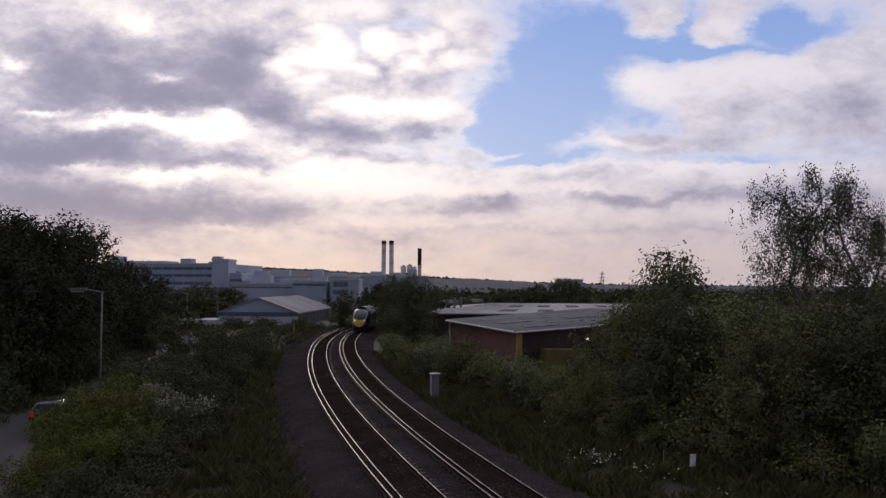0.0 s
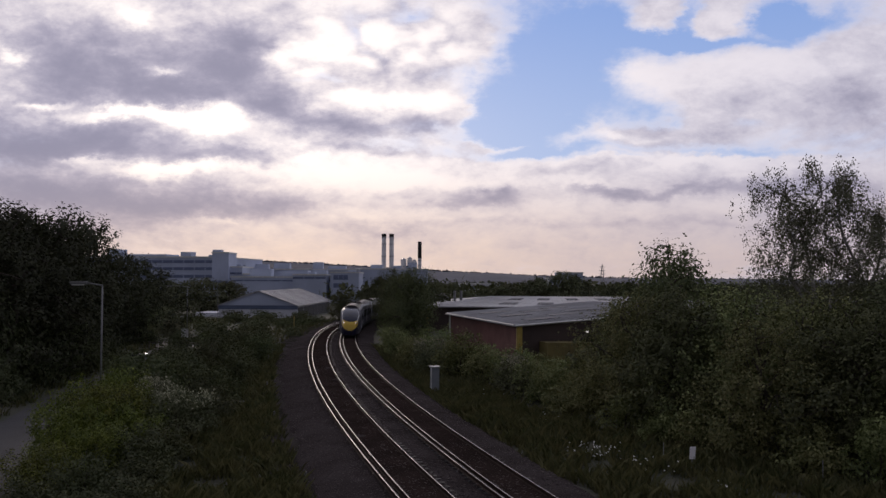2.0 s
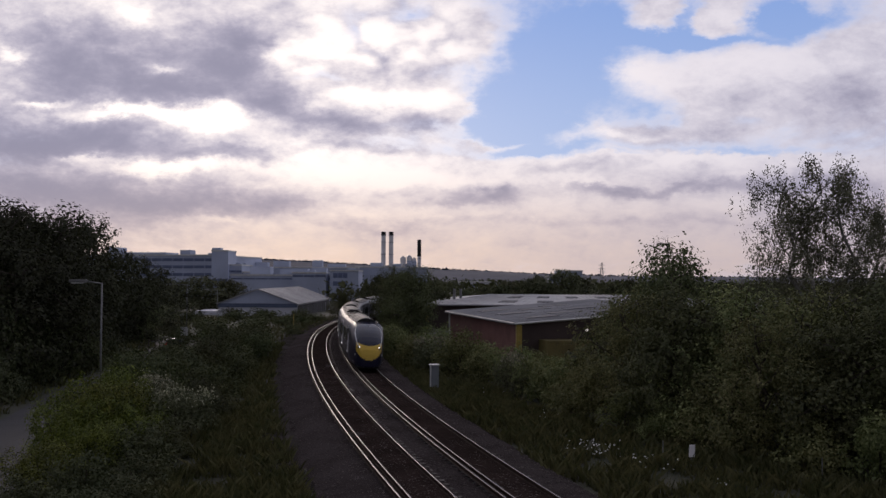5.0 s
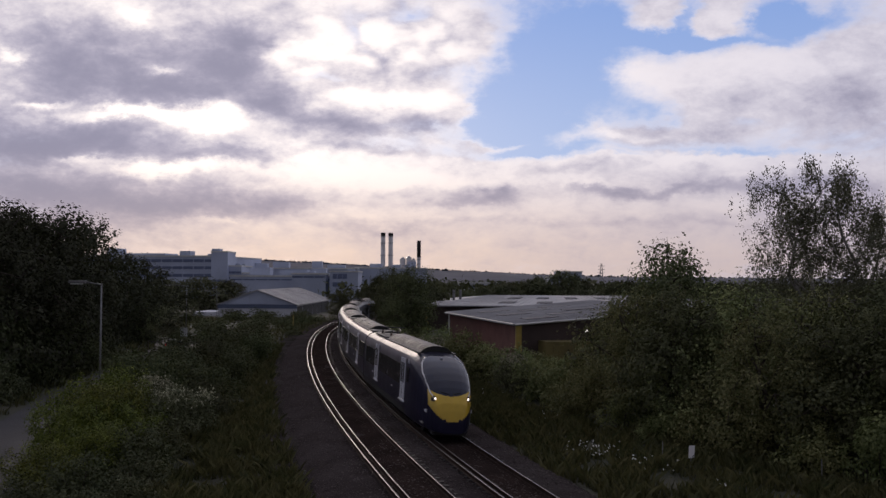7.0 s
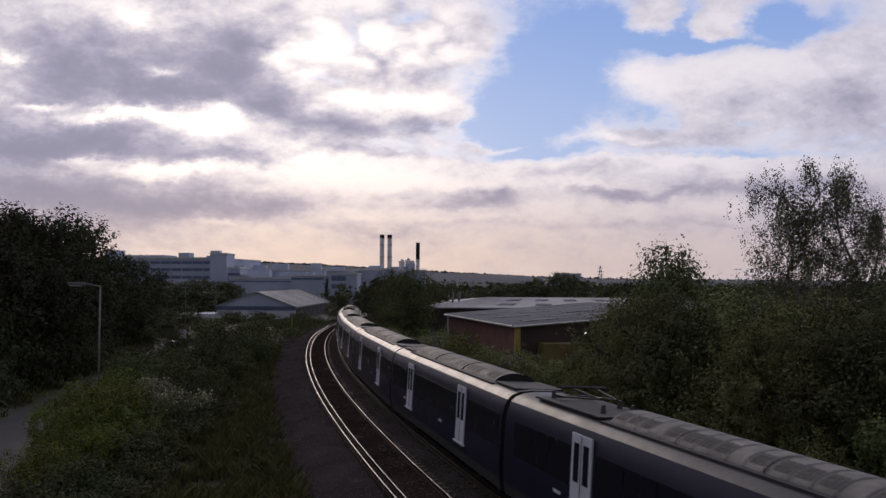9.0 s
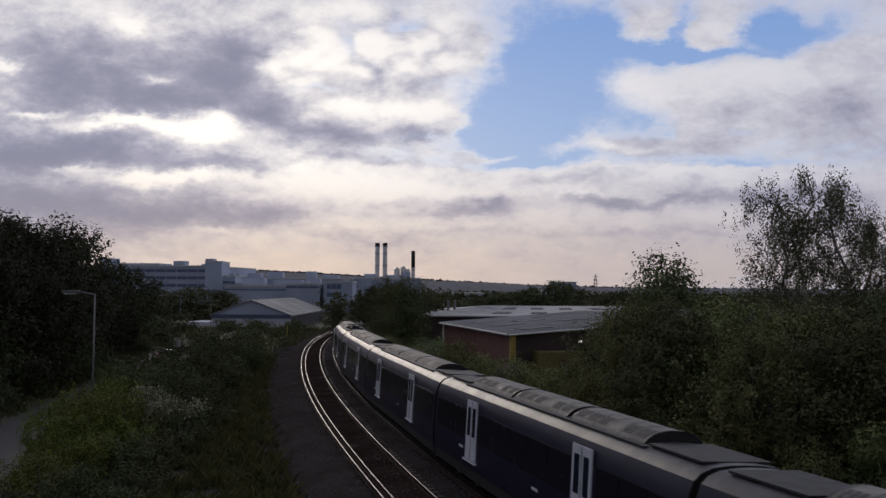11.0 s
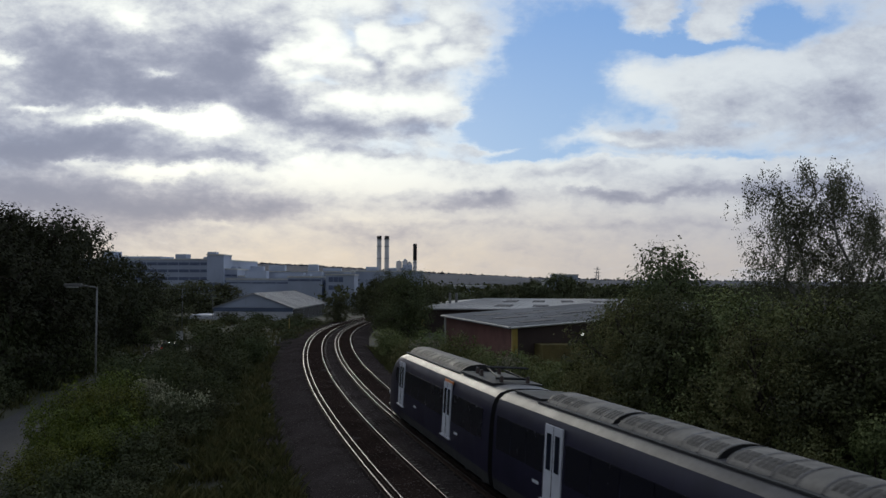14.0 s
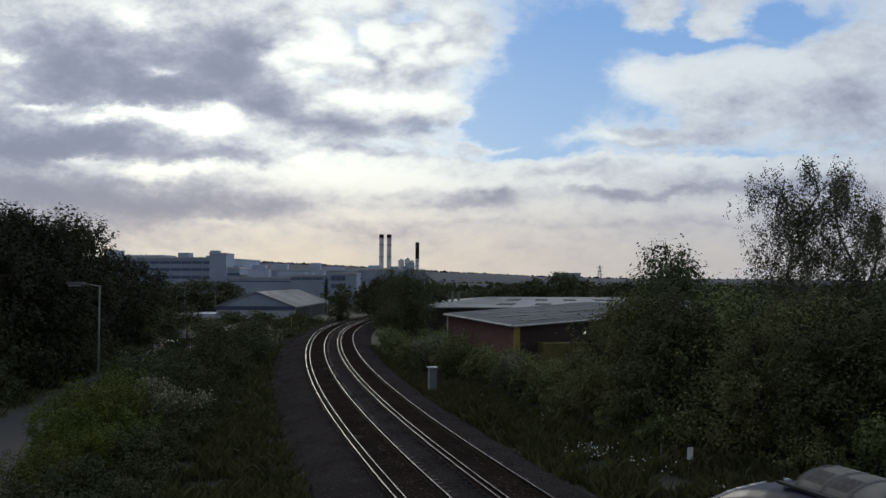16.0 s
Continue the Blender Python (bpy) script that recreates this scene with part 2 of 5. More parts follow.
def leaf_material(name, base, second, random=0.4):
    m = bpy.data.materials.new(name)
    m.use_nodes = True
    g = Nodes(m.node_tree)
    at = g.add("ShaderNodeTexCoord").outputs["Object"]
    geo = g.add("ShaderNodeNewGeometry").outputs["Random Per Island"]
    info = g.add("ShaderNodeObjectInfo").outputs["Random"]
    f = g.math("MULTIPLY_ADD", geo, 0.55, g.math("MULTIPLY", g.ramp(g.noise(at, 0.6, 3.0), 0.35, 0.65), 0.45))
    col = g.mix(f, base, second)
    hsv = g.add("ShaderNodeHueSaturation")
    g.put(hsv.inputs["Value"], g.math("ADD", g.math("MULTIPLY_ADD", geo, random, 1 - random / 2), g.math("MULTIPLY_ADD", info, 0.4, -0.2)))
    g.put(hsv.inputs["Hue"], g.math("MULTIPLY_ADD", info, 0.04, 0.48))
    g.put(hsv.inputs["Color"], col)
    col = hsv.outputs[0]
    d = g.add("ShaderNodeBsdfDiffuse")
    g.put(d.inputs[0], col)
    tr = g.add("ShaderNodeBsdfTranslucent")
    g.put(tr.inputs[0], col)
    gl = g.add("ShaderNodeBsdfGlossy")
    gl.inputs["Roughness"].default_value = 0.5
    gl.inputs[0].default_value = (0.5, 0.5, 0.5, 1)
    mx = g.add("ShaderNodeMixShader")
    mx.inputs[0].default_value = 0.18
    g.put(mx.inputs[1], d.outputs[0])
    g.put(mx.inputs[2], tr.outputs[0])
    m2 = g.add("ShaderNodeMixShader")
    m2.inputs[0].default_value = 0.03
    g.put(m2.inputs[1], mx.outputs[0])
    g.put(m2.inputs[2], gl.outputs[0])
    out = g.add("ShaderNodeOutputMaterial")
    g.put(out.inputs[0], m2.outputs[0])
    return m


M = {
    "ground": material("rough_grass_ground", (0.026, 0.032, 0.014), 0.97, scale=0.15, second=(0.040, 0.037, 0.019), grain=0.6, grain_scale=4.0, bump=0.6),
    "ballast": material("ballast", (0.052, 0.044, 0.043), 0.97, scale=0.4, second=(0.034, 0.028, 0.027), grain=0.6, grain_scale=26.0, bump=0.5, spec=0.0, speck=0.5),
    "stained": material("oil_stained_ballast", (0.032, 0.023, 0.020), 0.95, scale=0.5, second=(0.020, 0.015, 0.013), grain=0.6, grain_scale=26.0, bump=0.5, spec=0.0, speck=0.5),
    "cess": material("cess_gravel", (0.054, 0.047, 0.045), 0.97, scale=0.3, second=(0.020, 0.019, 0.014), grain=0.6, grain_scale=20.0, bump=0.6, spec=0.0, speck=0.5),
    "rail_top": material("polished_rail", (0.115, 0.106, 0.102), 0.46, 1.0, 0.25, 2.0),
    "rail_web": material("rusty_rail", (0.032, 0.019, 0.014), 0.9, 0.0, 0.4, 4.0, spec=0.1),
    "sleeper": material("concrete_sleeper", (0.030, 0.025, 0.023), 0.9, scale=2.0, grain=0.4, random=0.4),
    "asphalt": material("asphalt", (0.019, 0.0175, 0.019), 0.85, scale=0.4, grain=0.3, grain_scale=40, bump=0.2),
    "kerb": material("kerb_concrete", (0.16, 0.155, 0.15), 0.9, scale=1.0, grain=0.3),
    "navy": material("navy_paint", (0.018, 0.017, 0.036), 0.34, 0.0, 0.25, 0.6, stain=0.35, spec=0.09),
    "skirt": material("grimy_underframe", (0.02, 0.02, 0.022), 0.6, 0.1, 0.4, 2.0, grain=0.4),
    "roof": material("train_roof", (0.078, 0.075, 0.083), 0.44, 0.0, 0.3, 0.9, stain=0.35, grain=0.3, grain_scale=6, spec=0.16),
    "pod": material("roof_pod", (0.20, 0.185, 0.165), 0.7, 0.0, 0.4, 0.9, grain=0.35, grain_scale=5),
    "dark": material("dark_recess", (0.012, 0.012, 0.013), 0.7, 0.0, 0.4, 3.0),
    "glass": material("dark_glass", (0.010, 0.013, 0.030), 0.12, 0.0, 0.2, 1.0, spec=0.3),
    "door_white": material("light_grey_door", (0.54, 0.55, 0.60), 0.4, 0.0, 0.15, 1.0, stain=0.2),
    "yellow": material("warning_yellow", (0.56, 0.37, 0.03), 0.35, 0.0, 0.12, 1.0, stain=0.15),
    "orange": material("orange_stripe", (0.65, 0.20, 0.03), 0.4),
    "steel": material("steel", (0.35, 0.35, 0.36), 0.4, 0.9, 0.3, 3.0),
    "lampglow": material("headlight_glow", (1.0, 0.93, 0.85), 0.3, emit=1.3),
    "tail": material("red_tail_lamp", (0.6, 0.02, 0.02), 0.3, emit=0.15),
    "lamp_post": material("galvanised_post", (0.20, 0.20, 0.20), 0.6, 0.3, 0.3, 2.0, stain=0.3),
    "white_clad": material("white_cladding", (0.55, 0.56, 0.62), 0.6, 0.0, 0.15, 0.2, stain=0.25),
    "blue_trim": material("blue_trim", (0.10, 0.13, 0.21), 0.6, 0.0, 0.2, 0.3),
    "roof_sheet": material("roof_sheeting", (0.36, 0.355, 0.36), 0.65, 0.0, 0.3, 0.12, stain=0.4, grain=0.2, grain_scale=2.0),
    "roof_light": material("rooflight", (0.07, 0.07, 0.08), 0.85, 0.0, 0.2, 1.0),
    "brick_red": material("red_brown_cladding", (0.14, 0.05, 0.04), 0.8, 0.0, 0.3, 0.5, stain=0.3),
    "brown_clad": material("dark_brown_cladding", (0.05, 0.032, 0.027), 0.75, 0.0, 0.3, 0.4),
    "yellow_post": material("yellow_corner_trim", (0.40, 0.29, 0.06), 0.6, 0.0, 0.3, 1.0, stain=0.3),
    "white_trim": material("white_gutter", (0.6, 0.6, 0.58), 0.5, 0.0, 0.2, 1.0),
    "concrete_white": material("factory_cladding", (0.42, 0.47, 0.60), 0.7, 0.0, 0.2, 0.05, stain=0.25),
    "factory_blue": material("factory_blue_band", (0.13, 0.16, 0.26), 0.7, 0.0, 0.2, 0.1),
    "chimney": material("chimney_white", (0.62, 0.60, 0.60), 0.7, 0.0, 0.2, 0.15, stain=0.3),
    "soot": material("chimney_soot", (0.02, 0.018, 0.018), 0.9, 0.0, 0.3, 0.5),
    "bark": material("bark", (0.06, 0.045, 0.035), 0.95, 0.0, 0.4, 2.0, grain=0.5, grain_scale=12, bump=0.8),
    "birch_bark": material("birch_bark", (0.33, 0.31, 0.28), 0.9, 0.0, 0.5, 1.5, grain=0.6, grain_scale=5, bump=0.5),
    # blue of the hill is distance haze, put into the base colour
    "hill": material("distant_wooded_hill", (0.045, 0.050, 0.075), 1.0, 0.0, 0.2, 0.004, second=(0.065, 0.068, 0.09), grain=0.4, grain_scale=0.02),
    "cabinet": material("grey_cabinet_paint", (0.20, 0.22, 0.24), 0.5, 0.1, 0.25, 1.0, stain=0.3),
    "cabinet_light": material("galvanised_edge", (0.6, 0.6, 0.6), 0.5, 0.3, 0.2, 2.0),
    "sign_white": material("white_sign_plate", (0.75, 0.74, 0.74), 0.5, 0.0, 0.1, 2.0),
    "car_paint": material("dark_blue_car_paint", (0.02, 0.022, 0.05), 0.2, 0.3, 0.2, 1.0),
    "rubber": material("tyre_rubber", (0.02, 0.02, 0.02), 0.9),
    "wood_post": material("weathered_wood_post", (0.10, 0.085, 0.07), 0.95, 0.0, 0.4, 2.0, grain=0.5),
    "porch": material("faded_olive_paint", (0.14, 0.11, 0.03), 0.7, 0.0, 0.3, 0.8, stain=0.4),
    "stone": material("ballast_stone", (0.105, 0.090, 0.086), 0.95, 0.0, 0.4, 3.0, random=0.6, spec=0.0),
    "insulator": material("brown_insulator", (0.05, 0.03, 0.025), 0.5),
    "band": material("black_window_band", (0.011, 0.011, 0.018), 0.25, 0.0, 0.2, 1.0, spec=0.15),
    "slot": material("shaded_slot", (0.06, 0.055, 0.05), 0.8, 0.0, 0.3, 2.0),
    "petal": material("white_petals", (0.75, 0.75, 0.72), 0.8),
}
LEAF = {
    # darker leaf copy: the backlit trees' shade is put into the colour
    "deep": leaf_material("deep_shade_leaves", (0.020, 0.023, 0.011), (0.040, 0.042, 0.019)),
    "dark": leaf_material("dark_leaves", (0.036, 0.045, 0.019), (0.074, 0.078, 0.034)),
    "mid": leaf_material("green_leaves", (0.036, 0.048, 0.018), (0.084, 0.092, 0.036)),
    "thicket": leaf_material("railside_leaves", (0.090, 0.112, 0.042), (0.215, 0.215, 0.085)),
    # shaded copy: darkness of a crown against the sky, put into the colour
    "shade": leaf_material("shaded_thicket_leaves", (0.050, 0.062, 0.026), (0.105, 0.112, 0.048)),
    "bank": leaf_material("bank_scrub_leaves", (0.082, 0.106, 0.037), (0.180, 0.190, 0.070)),
    "bright": leaf_material("bright_leaves", (0.030, 0.044, 0.008), (0.165, 0.185, 0.030)),
    "olive": leaf_material("olive_leaves", (0.058, 0.068, 0.034), (0.122, 0.124, 0.064)),
    "birch": leaf_material("birch_leaves", (0.075, 0.082, 0.05), (0.15, 0.15, 0.095)),
    "grass": leaf_material("grass_blades", (0.044, 0.054, 0.018), (0.098, 0.088, 0.038)),
    "blossom": leaf_material("pale_blossom", (0.22, 0.22, 0.14), (0.4, 0.38, 0.28)),
}


# ---- mesh helpers ----
def part(name, bm, mat, parent=None, label="", smooth=False):
    """Links a bmesh as one mesh object, under parent if given."""
    me = bpy.data.meshes.new(name)
    bm.to_mesh(me)
    bm.free()
    for m in (mat if isinstance(mat, (list, tuple)) else (mat,)):
        me.materials.append(m)
    if smooth:
        for poly in me.polygons:
            poly.use_smooth = True
    ob = new(name, me)
    ob.parent = parent
    if label:
        ob["label"] = label
    return ob


def share(ob, m, parent):
    """Another object on the same mesh."""
    c = new(ob.name, ob.data)
    c.parent = parent
    c.matrix_basis = m
    return c


def arrays(name, verts, faces, mat, parent=None, label=""):
    me = bpy.data.meshes.new(name)
    me.from_pydata(verts, [], faces)
    me.materials.append(mat)
    ob = new(name, me)
    ob.parent = parent
    if label:
        ob["label"] = label
    return ob


def box(bm, cx, cy, cz, sx, sy, sz, rz=0.0, bevel=0.0):
    made = bmesh.ops.create_cube(bm, size=1.0, matrix=pose(cx, cy, cz, 0, 0, rz) @ Matrix.Diagonal((sx, sy, sz, 1)))
    if bevel:
        edges = {e for v in made["verts"] for e in v.link_edges}
        bmesh.ops.bevel(bm, geom=list(edges), offset=bevel, segments=2, affect="EDGES")
    return bm


def boxes(*rows, bevel=0.0):
    bm = bmesh.new()
    for r in rows:
        box(bm, *r, bevel=bevel)
    return bm


def tube(bm, a, b, r1, r2, n=8):
    a, b = Vector(a), Vector(b)
    turn = (b - a).to_track_quat("Z", "Y").to_matrix().to_4x4()
    bmesh.ops.create_cone(bm, cap_ends=True, segments=n, radius1=r1, radius2=r2, depth=(b - a).length,
                          matrix=Matrix.Translation((a + b) / 2) @ turn)
    return bm


def sweep(bm, rings, closed=True):
    """Joins rings of points into a skin."""
    rows = [[bm.verts.new(p) for p in r] for r in rings]
    n = len(rows[0])
    for a, b in zip(rows, rows[1:]):
        for i in range(n if closed else n - 1):
            bm.faces.new((a[i], a[(i + 1) % n], b[(i + 1) % n], b[i]))
    return rows


# ---- the line of the railway ----
STEP = 0.5
S = np.arange(-190.0, 420.0, STEP)
SC = np.clip(S, -40.0, 90.0)
BEND = 0.001865 - 4.85e-6 * SC + 2.9e-8 * SC * SC + np.interp(S, [78, 105, 140], [0.0, 0.0013, 0.0018])
I0 = int(np.argmin(abs(S)))
HEAD = np.cumsum(BEND) * STEP
HEAD = HEAD - HEAD[I0] - 0.25305
LX = np.cumsum(np.sin(HEAD)) * STEP
LY = np.cumsum(np.cos(HEAD)) * STEP
LX, LY = LX - LX[I0] + 1.8097, LY - LY[I0] + 30.0


def rail_at(s, off=0.0):
    """x, y and heading (radians from +y towards +x) at s metres along the line, off metres to its right."""
    x, y, h = (float(np.interp(s, S, a)) for a in (LX, LY, HEAD))
    return x + off * math.cos(h), y - off * math.sin(h), h


def offset_of(x, y):
    """Metres to the right of the line's centre."""
    i = np.argmin((LX[:, None] - x[None]) ** 2 + (LY[:, None] - y[None]) ** 2, axis=0)
    return (x - LX[i]) * np.cos(HEAD[i]) - (y - LY[i]) * np.sin(HEAD[i])


ROAD = [(-13, 10), (-16.9, 30), (-21.3, 50), (-22.9, 58), (-24.6, 68), (-25.8, 79), (-26.5, 86), (-27.6, 95), (-29.8, 105), (-35, 117)]
TRACK_R, TRACK_L = 1.7025, -1.7025


def height(x, y):
    """Lie of the land."""
    x, y = np.atleast_1d(np.asarray(x, float)), np.atleast_1d(np.asarray(y, float))
    d = offset_of(x, y)
    far = np.clip((y - 130) / 150, 0, 1)
    z = -0.62 - 1.6 * far * far
    z = z + 0.5 * np.clip((np.abs(d) - 8) / 8, 0, 1) * np.clip((70 - np.abs(y - 40)) / 30, 0, 1) * np.where(d < 0, 0.9, -0.6)
    rx = np.interp(y, [b for a, b in ROAD], [a for a, b in ROAD])
    near_road = np.clip(1 - np.abs(x - rx) / 7.0, 0, 1) * (y < 117)
    z = z * (1 - np.minimum(near_road * 2.5, 1)) + (-0.5) * np.minimum(near_road * 2.5, 1)
    bumps = np.array([noise.noise((a * 0.21, b * 0.21, 0)) for a, b in zip(x.ravel(), y.ravel())]).reshape(x.shape)
    rough = np.clip((np.abs(d) - 6.5) / 3, 0, 1) * (1 - np.minimum(near_road * 2.5, 1)) * (y < 260)
    return z + 0.22 * bumps * rough


def ground():
    def steps(a, fine, b, out, grow):
        v = list(np.arange(a, b, fine))
        d = fine
        while v[-1] < out:
            d *= grow
            v.append(v[-1] + d)
        lo, d = [], fine
        e = a
        while e > -out:
            d *= grow
            e -= d
            lo.append(e)
        return np.array(lo[::-1] + v)

    gx, gy = steps(-45, 1.3, 40, 4500, 1.22), steps(-10, 1.5, 130, 4500, 1.2)
    X, Y = np.meshgrid(gx, gy)
    Z = np.concatenate([height(x, y) for x, y in zip(X, Y)])
    nx = len(gx)
    verts = np.column_stack([X.ravel(), Y.ravel(), Z]).tolist()
    faces = [(j * nx + i, j * nx + i + 1, (j + 1) * nx + i + 1, (j + 1) * nx + i) for j in range(len(gy) - 1) for i in range(nx - 1)]
    ob = arrays("ground", verts, faces, M["ground"])
    for p in ob.data.polygons:
        p.use_smooth = True
    tagged(ob, "rough grassy railside ground reaching the hills", "ground", kind="structure")


def along(name, profile, s0, s1, step, mat, label, category, closed=False, wobble=0.0):
    bm = bmesh.new()
    rings = []
    for s in np.arange(s0, s1 + 0.01, step):
        ring = []
        for k, (o, z) in enumerate(profile):
            w = wobble * noise.noise((s * 0.35, k * 3.1, 0)) if wobble else 0
            x, y, h = rail_at(s, o + w)
            ring.append((x, y, z + 0.2 * w))
        rings.append(ring)
    sweep(bm, rings, closed)
    ob = part(name, bm, mat, smooth=not closed)
    if label:
        tagged(ob, label, category, kind="structure")
    return ob


RAIL = [(-0.035, 0.0), (-0.035, -0.035), (-0.009, -0.05), (-0.009, -0.14), (-0.07, -0.159), (0.07, -0.159), (0.009, -0.14), (0.009, -0.05), (0.035, -0.035), (0.035, 0.0)]


def railway():
    along("track_bed", [(-5.9, -0.72), (-4.9, -0.42), (-3.9, -0.19), (-0.9, -0.185), (0.0, -0.26), (0.9, -0.185), (3.7, -0.19), (4.5, -0.42), (5.1, -0.75)],
          -170, 300, 0.8, M["ballast"], "grey-brown stone ballast bed under two curving tracks", "ballast", wobble=0.12)
    along("cess_path", [(-7.3, -0.72), (-6.7, -0.50), (-6.2, -0.45), (-5.3, -0.48), (-4.9, -0.60)], -60, 290, 1.0, M["cess"],
          "worn gravel path beside the railway", "path", wobble=0.5)
    for centre in (TRACK_L, TRACK_R):
        along("stained_ballast", [(centre - 1.0, -0.182), (centre - 0.9, -0.172), (centre + 0.9, -0.172), (centre + 1.0, -0.182)], -170, 300, 0.8, M["stained"],
              "dark oily brown ballast between the running rails", "ballast", wobble=0.10)
    for k, (centre, word) in enumerate(((TRACK_L, "track_1"), (TRACK_R, "track_2"))):
        root = new(word)
        tagged(root, "steel running rails on concrete sleepers with a third rail", "railway track", kind="structure")
        for name, off, lift in (("rail", centre - 0.7525, 0), ("rail", centre + 0.7525, 0), ("conductor_rail", centre - 0.7525 - 0.40, 0.076)):
            w = 1.1 if lift else 1.0
            body = along(name, [(off + a * w, b + lift - 0.003) for a, b in RAIL], -170, 300, 1.0, M["rail_web"], "", "", True)
            body.parent = root
            top = along("rail_head", [(off + a * w, b + lift + 0.001) for a, b in ((-0.026, -0.002), (-0.022, 0.0), (0.022, 0.0), (0.026, -0.002))], -170, 300, 1.0, M["rail_top"], "", "")
            top.parent = body
            top["label"] = "bright worn rail head"
        bm = boxes((0, 0, 0, 2.5, 0.26, 0.16), bevel=0.02)
        first = None
        for i, s in enumerate(np.arange(-4, 190, 0.65)):
            x, y, h = rail_at(s, centre)
            m = pose(x, y, -0.282 + 0.010 * math.sin(i * 7.3), 0, 0, -math.degrees(h))
            if first is None:
                first = part("sleeper", bm, M["sleeper"], root)
                first.matrix_basis = m
            else:
                share(first, m, root)
        pot = None
        for s in np.arange(-3.7, 150, 2.6):
            x, y, h = rail_at(s, centre - 1.1725)
            m = pose(x, y, -0.13, 0, 0, -math.degrees(h))
            if pot is None:
                pot = part("insulator", tube(bmesh.new(), (0, 0, -0.07), (0, 0, 0.05), 0.09, 0.06), M["insulator"], root, "brown ceramic rail insulator")
                pot.matrix_basis = m
            else:
                share(pot, m, root)


def road():
    bm = bmesh.new()
    rows = []
    ys = np.arange(10, 116, 1.5)
    for y in ys:
        x = float(np.interp(y, [b for a, b in ROAD], [a for a, b in ROAD]))
        rows.append([(x - 2.6, y, -0.44), (x, y, -0.40), (x + 2.6, y, -0.44)])
    sweep(bm, rows, False)
    tagged(part("road", bm, M["asphalt"], smooth=True), "grey asphalt lane beside the railway hedge", "road", kind="structure")
    bm = bmesh.new()
    sweep(bm, [[(x, y - 2.2, -0.46), (x, y, -0.425), (x, y + 2.2, -0.46)] for x, y in ((-29.4, 98.5), (-34, 99.5), (-40, 101), (-50, 104), (-62, 107))], False)
    tagged(part("side_road", bm, M["asphalt"], smooth=True), "grey side lane leaving past the dark trees", "road", kind="structure")


ground()
railway()
road()


# ---- plants ----
def leaves(centres, size, droop=0.0, seed=1, face=None):
    """Small quads at the given centres; face: the way that each one roughly looks."""
    rng = np.random.default_rng(seed)
    n = len(centres)
    a = rng.normal(size=(n, 3))
    a[:, 2] -= droop * 2
    if face is not None:
        f = face + rng.normal(size=(n, 3)) * 0.38
        f /= np.linalg.norm(f, axis=1, keepdims=True)
        a -= f * np.sum(a * f, axis=1, keepdims=True)
    a /= np.linalg.norm(a, axis=1, keepdims=True)
    b = np.cross(a, rng.normal(size=(n, 3)) if face is None else f)
    b /= np.linalg.norm(b, axis=1, keepdims=True)
    L = size * rng.uniform(0.6, 1.3, (n, 1))
    c = np.asarray(centres)
    v = np.stack([c - a * L, c + b * L * 0.55, c + a * L, c - b * L * 0.55], 1).reshape(-1, 3)
    f = np.arange(n * 4).reshape(-1, 4)
    return v, f


def leaf_mesh(name, v, f, mat, parent, label=""):
    me = bpy.data.meshes.new(name)
    me.vertices.add(len(v))
    me.vertices.foreach_set("co", v.ravel())
    me.loops.add(f.size)
    me.loops.foreach_set("vertex_index", f.ravel().astype(np.int32))
    me.polygons.add(len(f))
    me.polygons.foreach_set("loop_start", np.arange(0, f.size, 4, dtype=np.int32))
    me.update(calc_edges=True)
    me.materials.append(mat)
    ob = new(name, me)
    ob.parent = parent
    if label:
        ob["label"] = label
    return ob


def clumped(blobs, clumps, per, spread, rng, shell=0.45):
    """Points in clumps that sit in the outer part of the given blobs (centre, radii), the clumps' centres, and the way each leaf looks."""
    vol = np.array([r[0] * r[1] * r[2] for c, r in blobs]) ** 0.7
    pick = rng.choice(len(blobs), clumps, p=vol / vol.sum())
    d = rng.normal(size=(clumps, 3))
    d[:, 2] += 0.25
    d /= np.linalg.norm(d, axis=1, keepdims=True)
    away = d.copy()
    d *= (1 - shell * rng.random((clumps, 1)) ** 1.3)
    C = np.array([blobs[i][0] for i in pick]) + d * np.array([blobs[i][1] for i in pick])
    s = spread * rng.uniform(0.5, 1.4, (clumps, 1, 1))
    q = np.clip(rng.normal(size=(clumps, per, 3)), -1.5, 1.5)
    face = away[:, None] * 0.55 + q * 0.38 + np.array((0, 0, 0.42))
    return (C[:, None] + q * s).reshape(-1, 3), C, face.reshape(-1, 3)


def limb(bm, a, b, r1, r2, rng, bends=4):
    a, b = Vector(a), Vector(b)
    pts = [a.lerp(b, i / bends) + Vector(rng.normal(size=3)) * (b - a).length * 0.035 * (0 < i < bends) for i in range(bends + 1)]
    for i in range(bends):
        ra, rb = (r1 + (r2 - r1) * k / bends for k in (i, i + 1))
        tube(bm, pts[i], pts[i + 1], ra, rb, 5)


